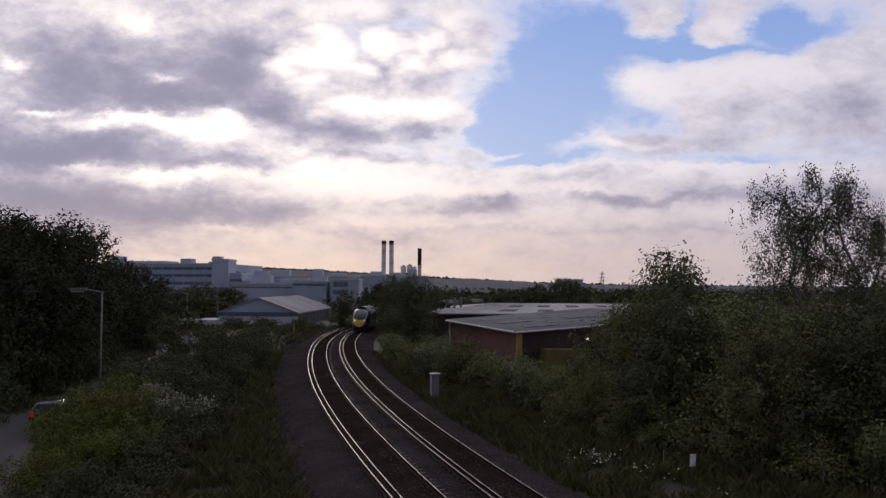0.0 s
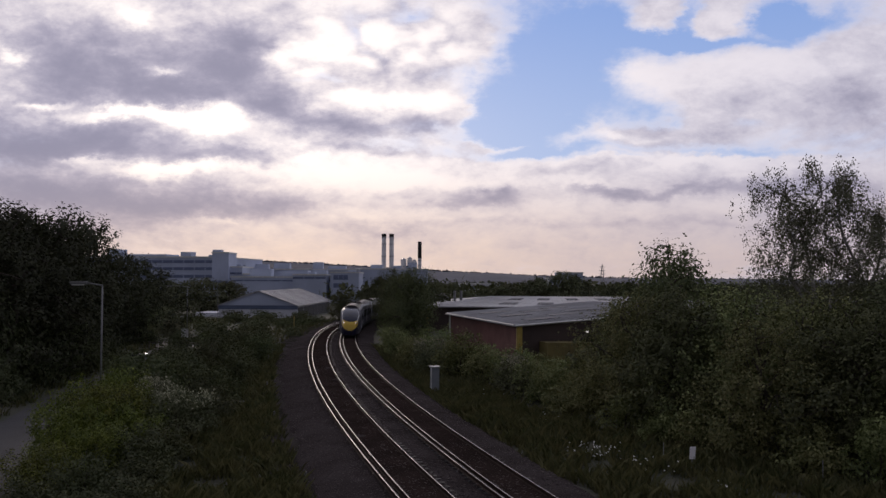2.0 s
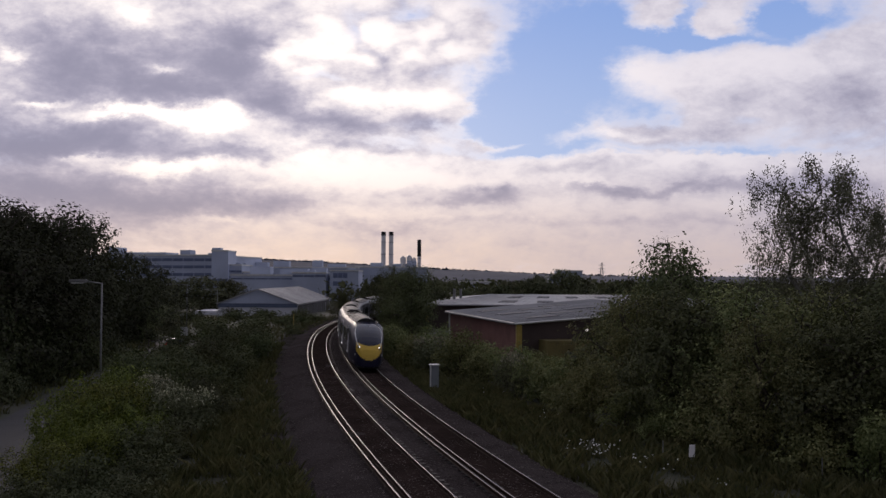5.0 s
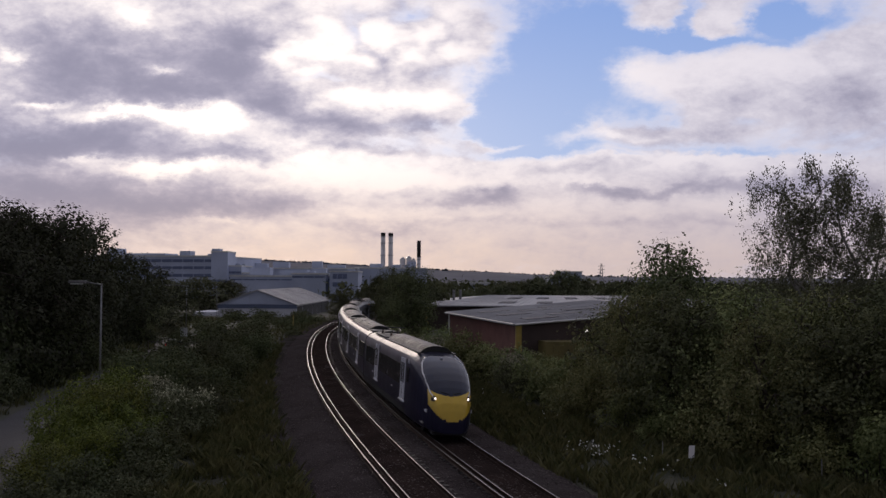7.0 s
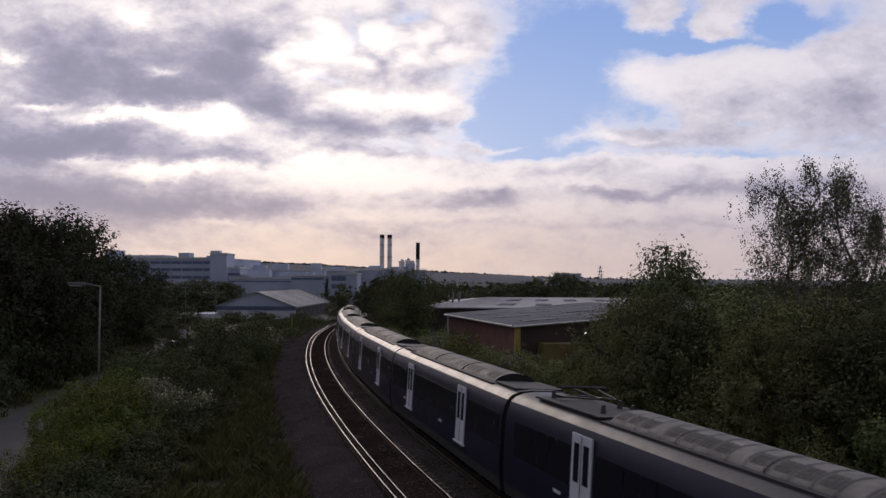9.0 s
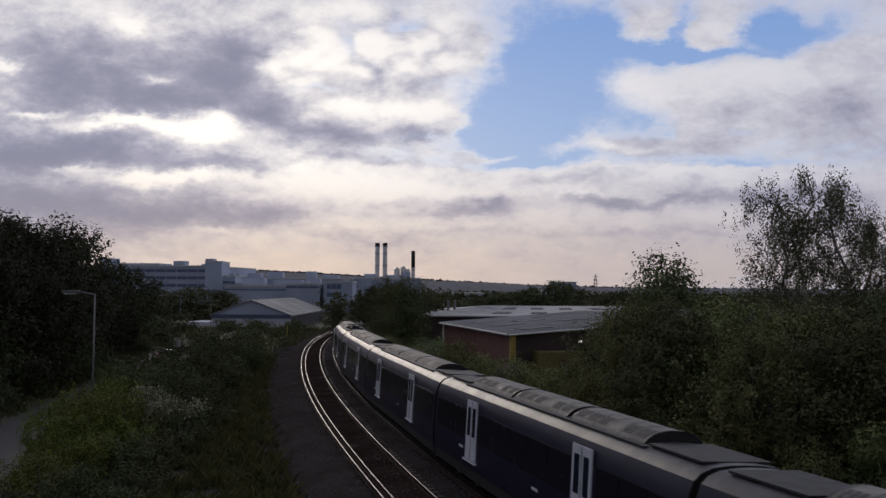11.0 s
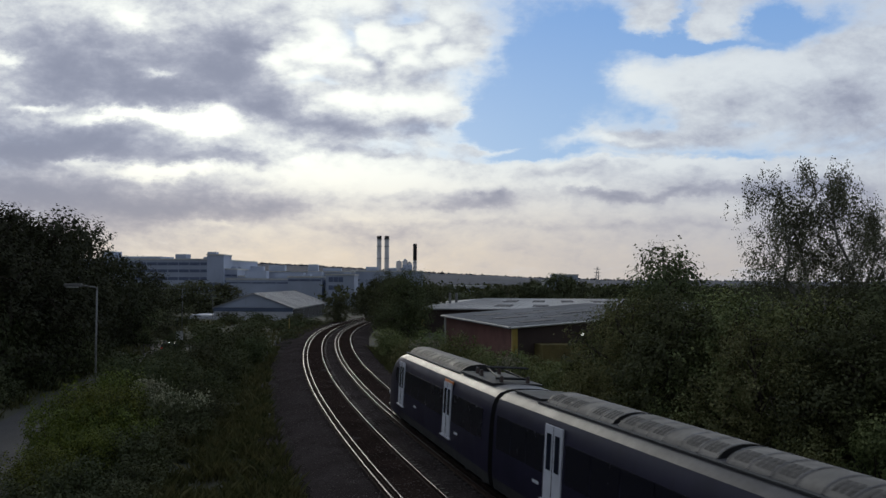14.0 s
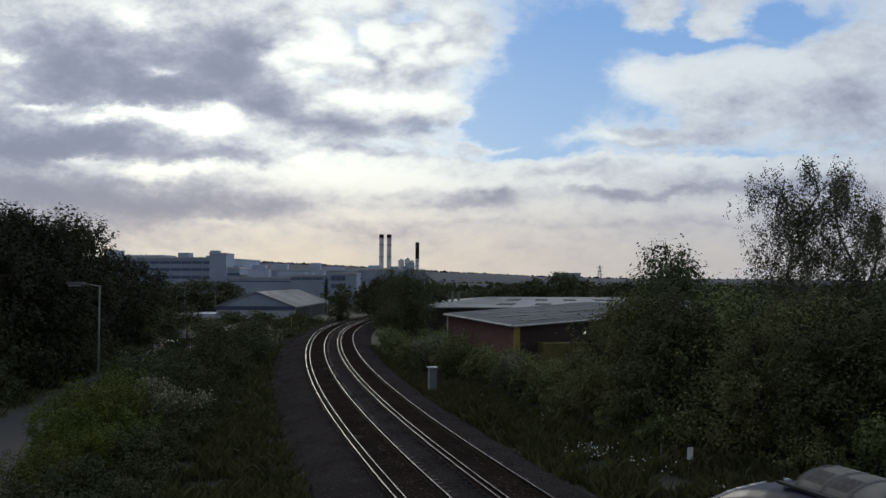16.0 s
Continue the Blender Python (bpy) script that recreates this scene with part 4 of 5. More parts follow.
def brown_shed():
    root = new("warehouse")
    tagged(root, "red-brown clad warehouse with pale low-pitched metal roof", "warehouse")
    ux, uy = 0.978, 0.208
    vx, vy = -0.208, 0.978
    ox, oy = 7.3, 90.0
    L, W, E, slope, base = 30.7, 40.0, 3.0, 0.075, -0.9

    def P(a, b, z):
        return (ox + ux * a + vx * b, oy + uy * a + vy * b, z)

    R = E + slope * W / 2
    t = 0.25
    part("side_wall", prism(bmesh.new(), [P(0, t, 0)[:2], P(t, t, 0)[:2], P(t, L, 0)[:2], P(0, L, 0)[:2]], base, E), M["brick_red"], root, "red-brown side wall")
    for w in (0, L - t):
        bm = bmesh.new()
        ring = [P(0, w, base), P(W, w, base), P(W, w, E), P(W / 2, w, R), P(0, w, E)]
        other = [P(0, w + t, base), P(W, w + t, base), P(W, w + t, E), P(W / 2, w + t, R), P(0, w + t, E)]
        rows = sweep(bm, [ring, other])
        bm.faces.new(rows[0])
        bm.faces.new(rows[1])
        bmesh.ops.recalc_face_normals(bm, faces=bm.faces[:])
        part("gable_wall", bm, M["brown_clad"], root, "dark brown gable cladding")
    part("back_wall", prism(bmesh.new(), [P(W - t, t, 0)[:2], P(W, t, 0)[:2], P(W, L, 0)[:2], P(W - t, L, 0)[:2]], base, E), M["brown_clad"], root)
    e = 0.35
    q1 = [P(-e, -e, E + 0.1), P(-e, L + e, E + 0.1), P(W / 2, L + e, R + 0.12), P(W / 2, -e, R + 0.12)]
    q2 = [P(W + e, L + e, E + 0.1), P(W + e, -e, E + 0.1), P(W / 2, -e, R + 0.12), P(W / 2, L + e, R + 0.12)]
    for q in (q1, q2):
        part("roof", slab(bmesh.new(), q, 0.12), M["roof_sheet"], root, "pale weathered metal roof")
    ribs(root, *q1, 40)
    for u, v in ((0.12, 0.12), (0.12, 0.5), (0.42, 0.12), (0.42, 0.5), (0.70, 0.12), (0.70, 0.5), (0.25, 0.32), (0.58, 0.32)):
        rooflight(root, *q1, u, v, 0.075, 0.17)
    bm = bmesh.new()
    tube(bm, P(-e - 0.08, -e, E), P(-e - 0.08, L + e, E), 0.12, 0.12, 6)
    part("gutter", bm, M["roof_sheet"], root, "weathered grey eave gutter")
    bm = bmesh.new()
    tube(bm, P(-e, -e - 0.05, E), P(W / 2, -e - 0.05, R), 0.11, 0.11, 4)
    part("verge_trim", bm, M["white_trim"], root)
    part("corner_trim", prism(bmesh.new(), [P(-0.08, -0.1, 0)[:2], P(0.45, -0.1, 0)[:2], P(0.45, 0.1, 0)[:2], P(-0.08, 0.3, 0)[:2]], base, E - 0.05), M["yellow_post"], root, "yellow corner trim")
    part("corner_trim", prism(bmesh.new(), [P(-0.1, L - 0.5, 0)[:2], P(0.2, L - 0.5, 0)[:2], P(0.2, L + 0.06, 0)[:2], P(-0.1, L + 0.06, 0)[:2]], base, E - 0.05), M["white_trim"], root, "pale corner trim")
    porch = part("loading_porch", prism(bmesh.new(), [P(2.2, -2.5, 0)[:2], P(7.0, -2.5, 0)[:2], P(7.0, -0.02, 0)[:2], P(2.2, -0.02, 0)[:2]], base, 1.45), M["porch"], root, "faded olive-yellow loading porch")
    part("door", prism(bmesh.new(), [P(2.9, -2.56, 0)[:2], P(6.3, -2.56, 0)[:2], P(6.3, -2.5, 0)[:2], P(2.9, -2.5, 0)[:2]], base, 1.1), M["porch"], porch)
    lamp = part("wall_lamp", boxes((*P(7.0, -0.25, 2.35), 0.3, 0.35, 0.25), bevel=0.03), M["dark"], root)
    part("lens", boxes((*P(7.0, -0.46, 2.33), 0.2, 0.06, 0.2)), M["lampglow"], lamp, "lit white floodlight lens")


def hip_shed():
    root = new("warehouse")
    tagged(root, "brown warehouse with a wide pale hipped metal roof", "warehouse")
    x0, y0, W, D, E, base = -2.5, 146.0, 52.0, 40.0, 3.15, -1.2
    R = 4.55
    t = 0.25
    for name, c in (("front_wall", [(x0, y0), (x0 + W, y0), (x0 + W, y0 + t), (x0, y0 + t)]), ("side_wall", [(x0, y0 + t), (x0 + t, y0 + t), (x0 + t, y0 + D), (x0, y0 + D)]),
                    ("side_wall", [(x0 + W - t, y0 + t), (x0 + W, y0 + t), (x0 + W, y0 + D), (x0 + W - t, y0 + D)]), ("back_wall", [(x0 + t, y0 + D - t), (x0 + W - t, y0 + D - t), (x0 + W - t, y0 + D), (x0 + t, y0 + D)])):
        part(name, prism(bmesh.new(), c, base, E), M["brown_clad"], root)
    e = 0.4
    a, b, c, d = (x0 - e, y0 - e, E + 0.1), (x0 + W + e, y0 - e, E + 0.1), (x0 + W + e, y0 + D + e, E + 0.1), (x0 - e, y0 + D + e, E + 0.1)
    r1, r2 = (x0 + 11, y0 + D / 2, R), (x0 + W - 11, y0 + D / 2, R)
    for quad in ([a, b, r2, r1], [c, d, r1, r2]):
        part("roof", slab(bmesh.new(), quad, 0.12), M["roof_sheet"], root, "pale weathered metal roof")
    for tri in ((d, a, r1), (b, c, r2)):
        bm = bmesh.new()
        up = [bm.verts.new(p) for p in tri]
        dn = [bm.verts.new((p[0], p[1], p[2] - 0.12)) for p in tri]
        bm.faces.new(up)
        bm.faces.new(dn[::-1])
        for i in range(3):
            bm.faces.new((up[i], dn[i], dn[(i + 1) % 3], up[(i + 1) % 3]))
        part("roof", bm, M["roof_sheet"], root)
    ribs(root, a, b, r2, r1, 50)
    for u in (0.2, 0.33, 0.46, 0.6):
        rooflight(root, a, b, r2, r1, u, 0.2, 0.055, 0.14)
        rooflight(root, a, b, r2, r1, u - 0.02, 0.62, 0.055, 0.14)
    bm = bmesh.new()
    tube(bm, (x0 - e, y0 - e - 0.1, E), (x0 + W + e, y0 - e - 0.1, E), 0.13, 0.13, 6)
    part("gutter", bm, M["roof_sheet"], root, "weathered grey eave gutter")
    part("corner_trim", boxes((x0 + 0.1, y0 - 0.08, (base + E) / 2, 0.45, 0.14, E - base - 0.1)), M["yellow_post"], root, "yellow corner trim")
    for dx in (0.0, 1.1):
        part("roof_flue", tube(bmesh.new(), (x0 + 4.5 + dx, y0 + 12, E), (x0 + 4.5 + dx, y0 + 12, 5.6), 0.22, 0.22, 8), M["lamp_post"], root, "grey roof flue")


def white_shed():
    root = new("warehouse")
    tagged(root, "white clad warehouse with blue eaves band and pale roof", "warehouse")
    x0, x1, y0, L, E, R, base = -48.6, -31.6, 200.0, 58.0, 1.6, 4.75, -2.6
    xm = (x0 + x1) / 2
    t = 0.25
    for w in (y0, y0 + L - t):
        bm = bmesh.new()
        rows = sweep(bm, [[(x0, y, base), (x1, y, base), (x1, y, E), (xm, y, R), (x0, y, E)] for y in (w, w + t)])
        bm.faces.new(rows[0])
        bm.faces.new(rows[1])
        bmesh.ops.recalc_face_normals(bm, faces=bm.faces[:])
        part("gable_wall", bm, M["white_clad"], root, "white gable wall")
    for x in (x0, x1 - t):
        part("side_wall", boxes((x + t / 2, y0 + L / 2, (base + E) / 2, t, L - 2 * t, E - base)), M["white_clad"], root)
    bm = bmesh.new()
    rows = sweep(bm, [[(x0 - 0.1, y, E - 0.75), (x1 + 0.1, y, E - 0.75), (x1 + 0.1, y, E + 0.1), (x0 - 0.1, y, E + 0.1)] for y in (y0 - 0.1, y0 - 0.004)])
    bm.faces.new(rows[0])
    part("eaves_band", bm, M["blue_trim"], root, "blue-grey band across the gable")
    bm = bmesh.new()
    rows = sweep(bm, [[(x0 + 0.1, y, E + 0.15), (x1 - 0.1, y, E + 0.15), (xm, y, R - 0.15)] for y in (y0 - 0.09, y0 - 0.004)])
    bm.faces.new(rows[0])
    part("gable_panel", bm, M["concrete_white"], root, "grey-blue gable panel")
    for q in ([(x0 - 0.4, y0 - 0.4, E), (x0 - 0.4, y0 + L, E), (xm, y0 + L, R + 0.12), (xm, y0 - 0.4, R + 0.12)], [(x1 + 0.4, y0 + L, E), (x1 + 0.4, y0 - 0.4, E), (xm, y0 - 0.4, R + 0.12), (xm, y0 + L, R + 0.12)]):
        part("roof", slab(bmesh.new(), q, 0.14), M["roof_sheet"], root, "pale sheet roof")
        ribs(root, *q, 30)
    # open docks are dark panels on the wall, painting the shade inside
    for k in range(7):
        part("dock_door", boxes((x1 + 0.03, y0 + 4.6 + k * 8, -0.4, 0.08, 7.3, 3.3)), M["dark"], root, "dock opening, its inner shade put into a dark panel")
    part("annexe", boxes((x0 - 3.6, y0 + 12, -1.5, 6.8, 12, 2.6), bevel=0.05), M["white_clad"], root, "low white annexe")


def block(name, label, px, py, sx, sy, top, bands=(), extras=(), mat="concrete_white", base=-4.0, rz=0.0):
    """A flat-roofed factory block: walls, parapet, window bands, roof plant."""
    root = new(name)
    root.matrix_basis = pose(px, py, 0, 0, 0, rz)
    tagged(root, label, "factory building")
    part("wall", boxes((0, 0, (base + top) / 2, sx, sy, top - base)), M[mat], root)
    part("parapet", boxes((0, 0, top + 0.3, sx + 0.5, sy + 0.5, 0.6)), M["white_trim"], root, "pale parapet")
    for z, h, w0, w1 in bands:
        n = max(3, int((w1 - w0) * sx / 5.0))
        step = (w1 - w0) * sx / n
        proto = None
        for i in range(n):
            cx = -sx / 2 + w0 * sx + (i + 0.5) * step
            m = pose(cx, -sy / 2 - 0.06, z)
            if proto is None:
                proto = part("window", boxes((0, 0, 0, step * 0.93, 0.12, h)), M["factory_blue"], root, "blue-grey window strip")
                proto.matrix_basis = m
            else:
                share(proto, m, root)
    for (cx, cy, w, d, h) in extras:
        part("roof_plant", boxes((cx, cy, top + 0.6 + h / 2, w, d, h), bevel=0.1), M[mat], root, "boxy roof plant")
    return root


def chimney(x, y, z0, z1, r, soot, label):
    root = new("chimney")
    tagged(root, label, "chimney")
    cut = z1 - soot
    part("shaft", tube(bmesh.new(), (x, y, -3), (x, y, cut), r * 1.08, r, 16), M["chimney"], root, smooth=True)
    part("top", tube(bmesh.new(), (x, y, cut), (x, y, z1), r * 1.06, r * 1.06, 16), M["soot"], root, "sooty black top", smooth=True)
    for z in (z0 + (cut - z0) * 0.35, z0 + (cut - z0) * 0.75, cut - 0.3):
        part("band", tube(bmesh.new(), (x, y, z), (x, y, z + 0.35), r * 1.16, r * 1.16, 16), M["steel"], root)


def factory():
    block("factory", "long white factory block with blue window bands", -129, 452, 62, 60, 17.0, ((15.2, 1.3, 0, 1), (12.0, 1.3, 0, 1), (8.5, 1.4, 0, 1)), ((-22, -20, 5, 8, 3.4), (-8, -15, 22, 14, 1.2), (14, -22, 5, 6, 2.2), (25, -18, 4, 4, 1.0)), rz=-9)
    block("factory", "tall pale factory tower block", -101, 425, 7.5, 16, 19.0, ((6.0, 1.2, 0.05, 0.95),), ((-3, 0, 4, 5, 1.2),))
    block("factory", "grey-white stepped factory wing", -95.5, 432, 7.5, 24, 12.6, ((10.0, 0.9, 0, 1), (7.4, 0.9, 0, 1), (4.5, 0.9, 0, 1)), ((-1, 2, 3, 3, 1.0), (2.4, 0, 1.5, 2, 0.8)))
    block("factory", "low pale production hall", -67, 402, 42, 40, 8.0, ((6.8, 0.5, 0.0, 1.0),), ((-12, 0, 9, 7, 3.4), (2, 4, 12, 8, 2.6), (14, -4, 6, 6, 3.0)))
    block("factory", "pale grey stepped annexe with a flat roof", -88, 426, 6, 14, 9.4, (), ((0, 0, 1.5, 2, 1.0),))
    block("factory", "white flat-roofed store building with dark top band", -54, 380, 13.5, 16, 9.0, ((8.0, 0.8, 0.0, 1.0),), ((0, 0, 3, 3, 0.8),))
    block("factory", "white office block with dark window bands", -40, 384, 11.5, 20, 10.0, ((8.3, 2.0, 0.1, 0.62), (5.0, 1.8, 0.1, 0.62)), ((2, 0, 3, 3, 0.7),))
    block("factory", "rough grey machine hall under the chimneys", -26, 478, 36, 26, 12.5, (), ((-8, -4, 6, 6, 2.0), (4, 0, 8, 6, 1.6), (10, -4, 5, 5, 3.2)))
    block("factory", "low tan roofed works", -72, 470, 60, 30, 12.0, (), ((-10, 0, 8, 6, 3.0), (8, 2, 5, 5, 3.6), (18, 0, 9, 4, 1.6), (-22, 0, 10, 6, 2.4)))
    chimney(-31.0, 480, 14, 31.4, 1.15, 1.6, "tall white factory chimney with a black top")
    chimney(-27.0, 480, 14, 31.4, 1.15, 1.6, "tall white factory chimney with a black top")
    chimney(-12.3, 480, 13, 27.4, 0.95, 8.6, "shorter factory chimney with a long black top")
    for x, r, z in ((-20.5, 1.5, 17.8), (-17.3, 1.4, 18.4), (-14.9, 1.2, 17.2)):
        root = new("silo")
        tagged(root, "pale steel silo beside the chimneys", "silo")
        part("tank", tube(bmesh.new(), (x, 476, -3), (x, 476, z), r, r, 14), M["chimney"], root, smooth=True)
        part("cone_roof", tube(bmesh.new(), (x, 476, z), (x, 476, z + 0.9), r * 1.03, 0.2, 14), M["steel"], root)
    block("factory", "distant white sheds across the marsh", 22, 520, 26, 14, 5.2, ((3.2, 1.4, 0, 1),), (), "white_clad")
    block("factory", "distant pale shed among trees", 55, 460, 6, 10, 8.4, ((6.8, 1.5, 0.1, 0.9),), (), "white_clad")
    block("factory", "distant grey hall behind the trees", 62, 455, 12, 14, 11.0, (), (), "concrete_white")


def hills():
    """Wooded ridge on the skyline."""
    bm = bmesh.new()
    rings = []
    for i in range(140):
        f = i / 139
        x = -2600 + 5400 * f
        px = 784 + x / 3000 * 1630
        top = 7.4 + float(np.interp(px, [200, 480, 560, 760, 950, 1110, 1350, 1568, 1900], [62, 58, 52, 32, 16, 10, 8, 6, 6]))
        top += 2.6 * noise.noise((i * 0.23, 0, 0)) + 1.3 * noise.noise((i * 1.1, 5, 0))
        rings.append([(x, 2500 - 300 * abs(f - 0.5), -6), (x, 2750, top * 0.45), (x, 3000, top), (x, 3300, top * 0.6), (x, 3700, -6)])
    sweep(bm, rings, False)
    tagged(part("backdrop", bm, M["hill"], smooth=True), "wooded ridge on the horizon, haze put into its blue colour", "hill", kind="structure")
    rng = np.random.default_rng(9)
    root = new("far_woods")
    tagged(root, "line of distant trees on the ridge and plain", "woods", kind="stuff")
    pts = []
    for k in range(2600):
        x = rng.uniform(-900, 1900)
        px = 784 + x / 3000 * 1630
        top = 7.4 + float(np.interp(px, [200, 480, 560, 760, 950, 1110, 1350, 1568, 1900], [62, 58, 52, 32, 16, 10, 8, 6, 6]))
        pts.append((x, 2995, top + rng.normal() * 1.2 - 2.0))
    v, f = leaves(np.array(pts), 6.0, 0, 3)
    # ridge trees share the hill's painted haze
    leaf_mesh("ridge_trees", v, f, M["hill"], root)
    pts = []
    for k in range(900):
        y = rng.uniform(300, 900)
        x = rng.uniform(-0.12, 0.55) * y
        n = 14
        pts.append(np.array((x, y, rng.uniform(1, 4))) + rng.normal(size=(n, 3)) * np.array((4, 4, 1.6)))
    v, f = leaves(np.concatenate(pts), 1.3, 0, 6)
    leaf_mesh("plain_trees", v, f, LEAF["dark"], root)


brown_shed()
hip_shed()
white_shed()
factory()
hills()


# ---- lineside things ----
def street_lamp(x, y, tall, reach, label):
    root = new("street_lamp")
    root.matrix_basis = at_ground(x, y)
    tagged(root, label, "street lamp")
    part("column", tube(tube(bmesh.new(), (0, 0, -0.2), (0, 0, 1.4), 0.08, 0.08, 10), (0, 0, 1.4), (0, 0, tall), 0.055, 0.04, 10), M["lamp_post"], root, smooth=True)
    part("arm", tube(bmesh.new(), (0.03, 0, tall - 0.04), (-reach, -0.3, tall + 0.1), 0.04, 0.035, 8), M["lamp_post"], root, smooth=True)
    head = part("lamp_head", boxes((-reach - 0.35, -0.32, tall + 0.1, 0.95, 0.32, 0.17), bevel=0.06), M["lamp_post"], root)
    part("lens", boxes((-reach - 0.4, -0.32, tall - 0.005, 0.6, 0.24, 0.06), bevel=0.02), M["white_trim"], head, "clear lamp lens")


def trackside():
    x, y = -0.55, 64.3
    root = new("signal_cabinet")
    root.matrix_basis = pose(x, y, -0.55, 0, 0, 14)
    tagged(root, "tall grey lineside equipment cabinet on the bank", "cabinet")
    part("body", boxes((0, 0, 1.0, 0.55, 0.5, 1.75), bevel=0.02), M["cabinet"], root)
    part("top", boxes((0, 0, 1.91, 0.68, 0.62, 0.08), bevel=0.02), M["cabinet_light"], root, "pale overhanging lid")
    part("side_edge", boxes((-0.285, -0.18, 1.0, 0.03, 0.2, 1.74)), M["cabinet_light"], root, "bright galvanised edge")
    door = part("door", boxes((0.02, -0.26, 1.0, 0.46, 0.03, 1.6), bevel=0.008), M["cabinet"], root)
    part("handle", boxes((0.2, -0.285, 1.05, 0.03, 0.03, 0.16)), M["steel"], door)
    part("plinth", boxes((0, 0, 0.05, 0.62, 0.58, 0.16)), M["kerb"], root, "concrete plinth")

    root = new("lineside_sign")
    root.matrix_basis = pose(10.55, 39.2, float(height(10.55, 39.2)[0]), 0, 4, 32)
    tagged(root, "plain white rectangular sign plate on a post", "sign")
    part("post", tube(bmesh.new(), (0, 0.03, -0.2), (0, 0.03, 0.95), 0.03, 0.03, 8), M["lamp_post"], root)
    part("plate", boxes((0, 0, 0.78, 0.34, 0.02, 0.52), bevel=0.004), M["sign_white"], root, "blank white plate")

    for x, y, h in ((9.6, 40.2, 1.0), (15.6, 38.0, 1.1)):
        root = new("marker_post")
        root.matrix_basis = pose(x, y, float(height(x, y)[0]))
        tagged(root, "thin grey marker post in the grass", "post")
        part("pole", tube(bmesh.new(), (0, 0, -0.2), (0, 0, h), 0.022, 0.02, 6), M["lamp_post"], root)
    for s, off, h in ((38, -6.2, 0.55), (24.5, -5.9, 0.35), (8, -5.4, 0.3), (60, -6.6, 0.7), (68, -6.6, 0.7), (76, -6.6, 0.7), (84, -6.6, 0.7), (92, -6.6, 0.7)):
        x, y, hd = rail_at(s, off)
        root = new("concrete_post")
        root.matrix_basis = pose(x, y, -0.46)
        tagged(root, "short grey concrete marker post beside the path", "post")
        part("stub", boxes((0, 0, h / 2 - 0.1, 0.1, 0.1, h + 0.2), bevel=0.015), M["kerb"], root)
    # location box and white board by the lane
    root = new("notice_board")
    root.matrix_basis = at_ground(-27.0, 96.5)
    tagged(root, "pale blank board on a post among bushes", "board")
    part("post", boxes((0, 0.05, 1.2, 0.1, 0.08, 2.6)), M["wood_post"], root)
    part("panel", boxes((0, 0, 2.2, 0.72, 0.05, 0.9), bevel=0.01), M["cabinet_light"], root, "pale panel")
    for x, y, lean in ((-17.8, 43.0, 25), (-18.8, 47.5, 20)):
        root = new("fence_post")
        root.matrix_basis = pose(x, y, -0.5, 0, -lean, 0)
        tagged(root, "leaning weathered wooden fence post by the lane", "fence post")
        part("stake", boxes((0, 0, 0.55, 0.16, 0.16, 1.3), bevel=0.02), M["wood_post"], root)
    # rail beside the bend of the lane
    root = new("fence")
    tagged(root, "dark low railing where the lane bends", "fence")
    for k in range(9):
        part("post", boxes((-31.5 + k * 0.75, 99.0 - k * 0.2, 0.05, 0.08, 0.08, 1.2)), M["wood_post"], root)
    part("rail", tube(bmesh.new(), (-31.5, 99, 0.55), (-25.5, 97.4, 0.55), 0.04, 0.04, 6), M["wood_post"], root)
    # yellow-topped post by the far bend
    root = new("marker_post")
    root.matrix_basis = at_ground(-24.2, 150)
    tagged(root, "slim post with a small yellow board by the line", "post")
    part("pole", tube(bmesh.new(), (0, 0, -0.2), (0, 0, 2.0), 0.06, 0.06, 6), M["yellow_post"], root)
    # ox-eye daisies and other white flowers
    rng = np.random.default_rng(12)
    spots = [(6.45, 41.8, 26), (7.1, 40.6, 14), (8.0, 38.6, 10), (9.0, 37.6, 5), (10.8, 35.2, 6), (7.6, 41.2, 6), (5.6, 52, 5), (3.1, 61, 5)]
    for x, y, n in spots:
        root = new("flower_clump")
        z = float(height(x, y)[0])
        root.matrix_basis = pose(x, y, z)
        tagged(root, "clump of small white wild flowers in grass", "flowers")
        heads, stalks = bmesh.new(), bmesh.new()
        for k in range(n):
            a, b, h = rng.normal() * 0.4, rng.normal() * 0.35, rng.uniform(0.3, 0.75)
            tube(stalks, (a * 0.8, b * 0.8, 0), (a, b, h), 0.008, 0.006, 4)
            bmesh.ops.create_cone(heads, cap_ends=True, segments=8, radius1=0.02, radius2=rng.uniform(0.025, 0.042), depth=0.03, matrix=pose(a, b, h, rng.normal() * 25, rng.normal() * 25, 0))
        tagged(part("stalks", stalks, LEAF["grass"], root), kind="stuff")
        tagged(part("blooms", heads, M["petal"], root, "white blooms"), kind="stuff")


def pylon():
    root = new("pylon")
    tagged(root, "distant lattice electricity pylon", "pylon")
    x, y = 190.0, 1100.0
    bm = bmesh.new()
    for sx in (-1, 1):
        for sy in (-1, 1):
            tube(bm, (x + sx * 3, y + sy * 3, -3), (x + sx * 0.5, y + sy * 0.5, 27), 0.35, 0.25, 4)
    for z in (16, 20, 24):
        tube(bm, (x - 4, y, z), (x + 4, y, z), 0.25, 0.25, 4)
    for k in range(6):
        a = 3 - 2.5 * k / 6
        tube(bm, (x - a, y - a, -3 + 5 * k), (x + a * 0.9, y - a, 2 + 5 * k), 0.18, 0.18, 4)
        tube(bm, (x + a, y - a, -3 + 5 * k), (x - a * 0.9, y - a, 2 + 5 * k), 0.18, 0.18, 4)
    part("lattice", bm, M["steel"], root)


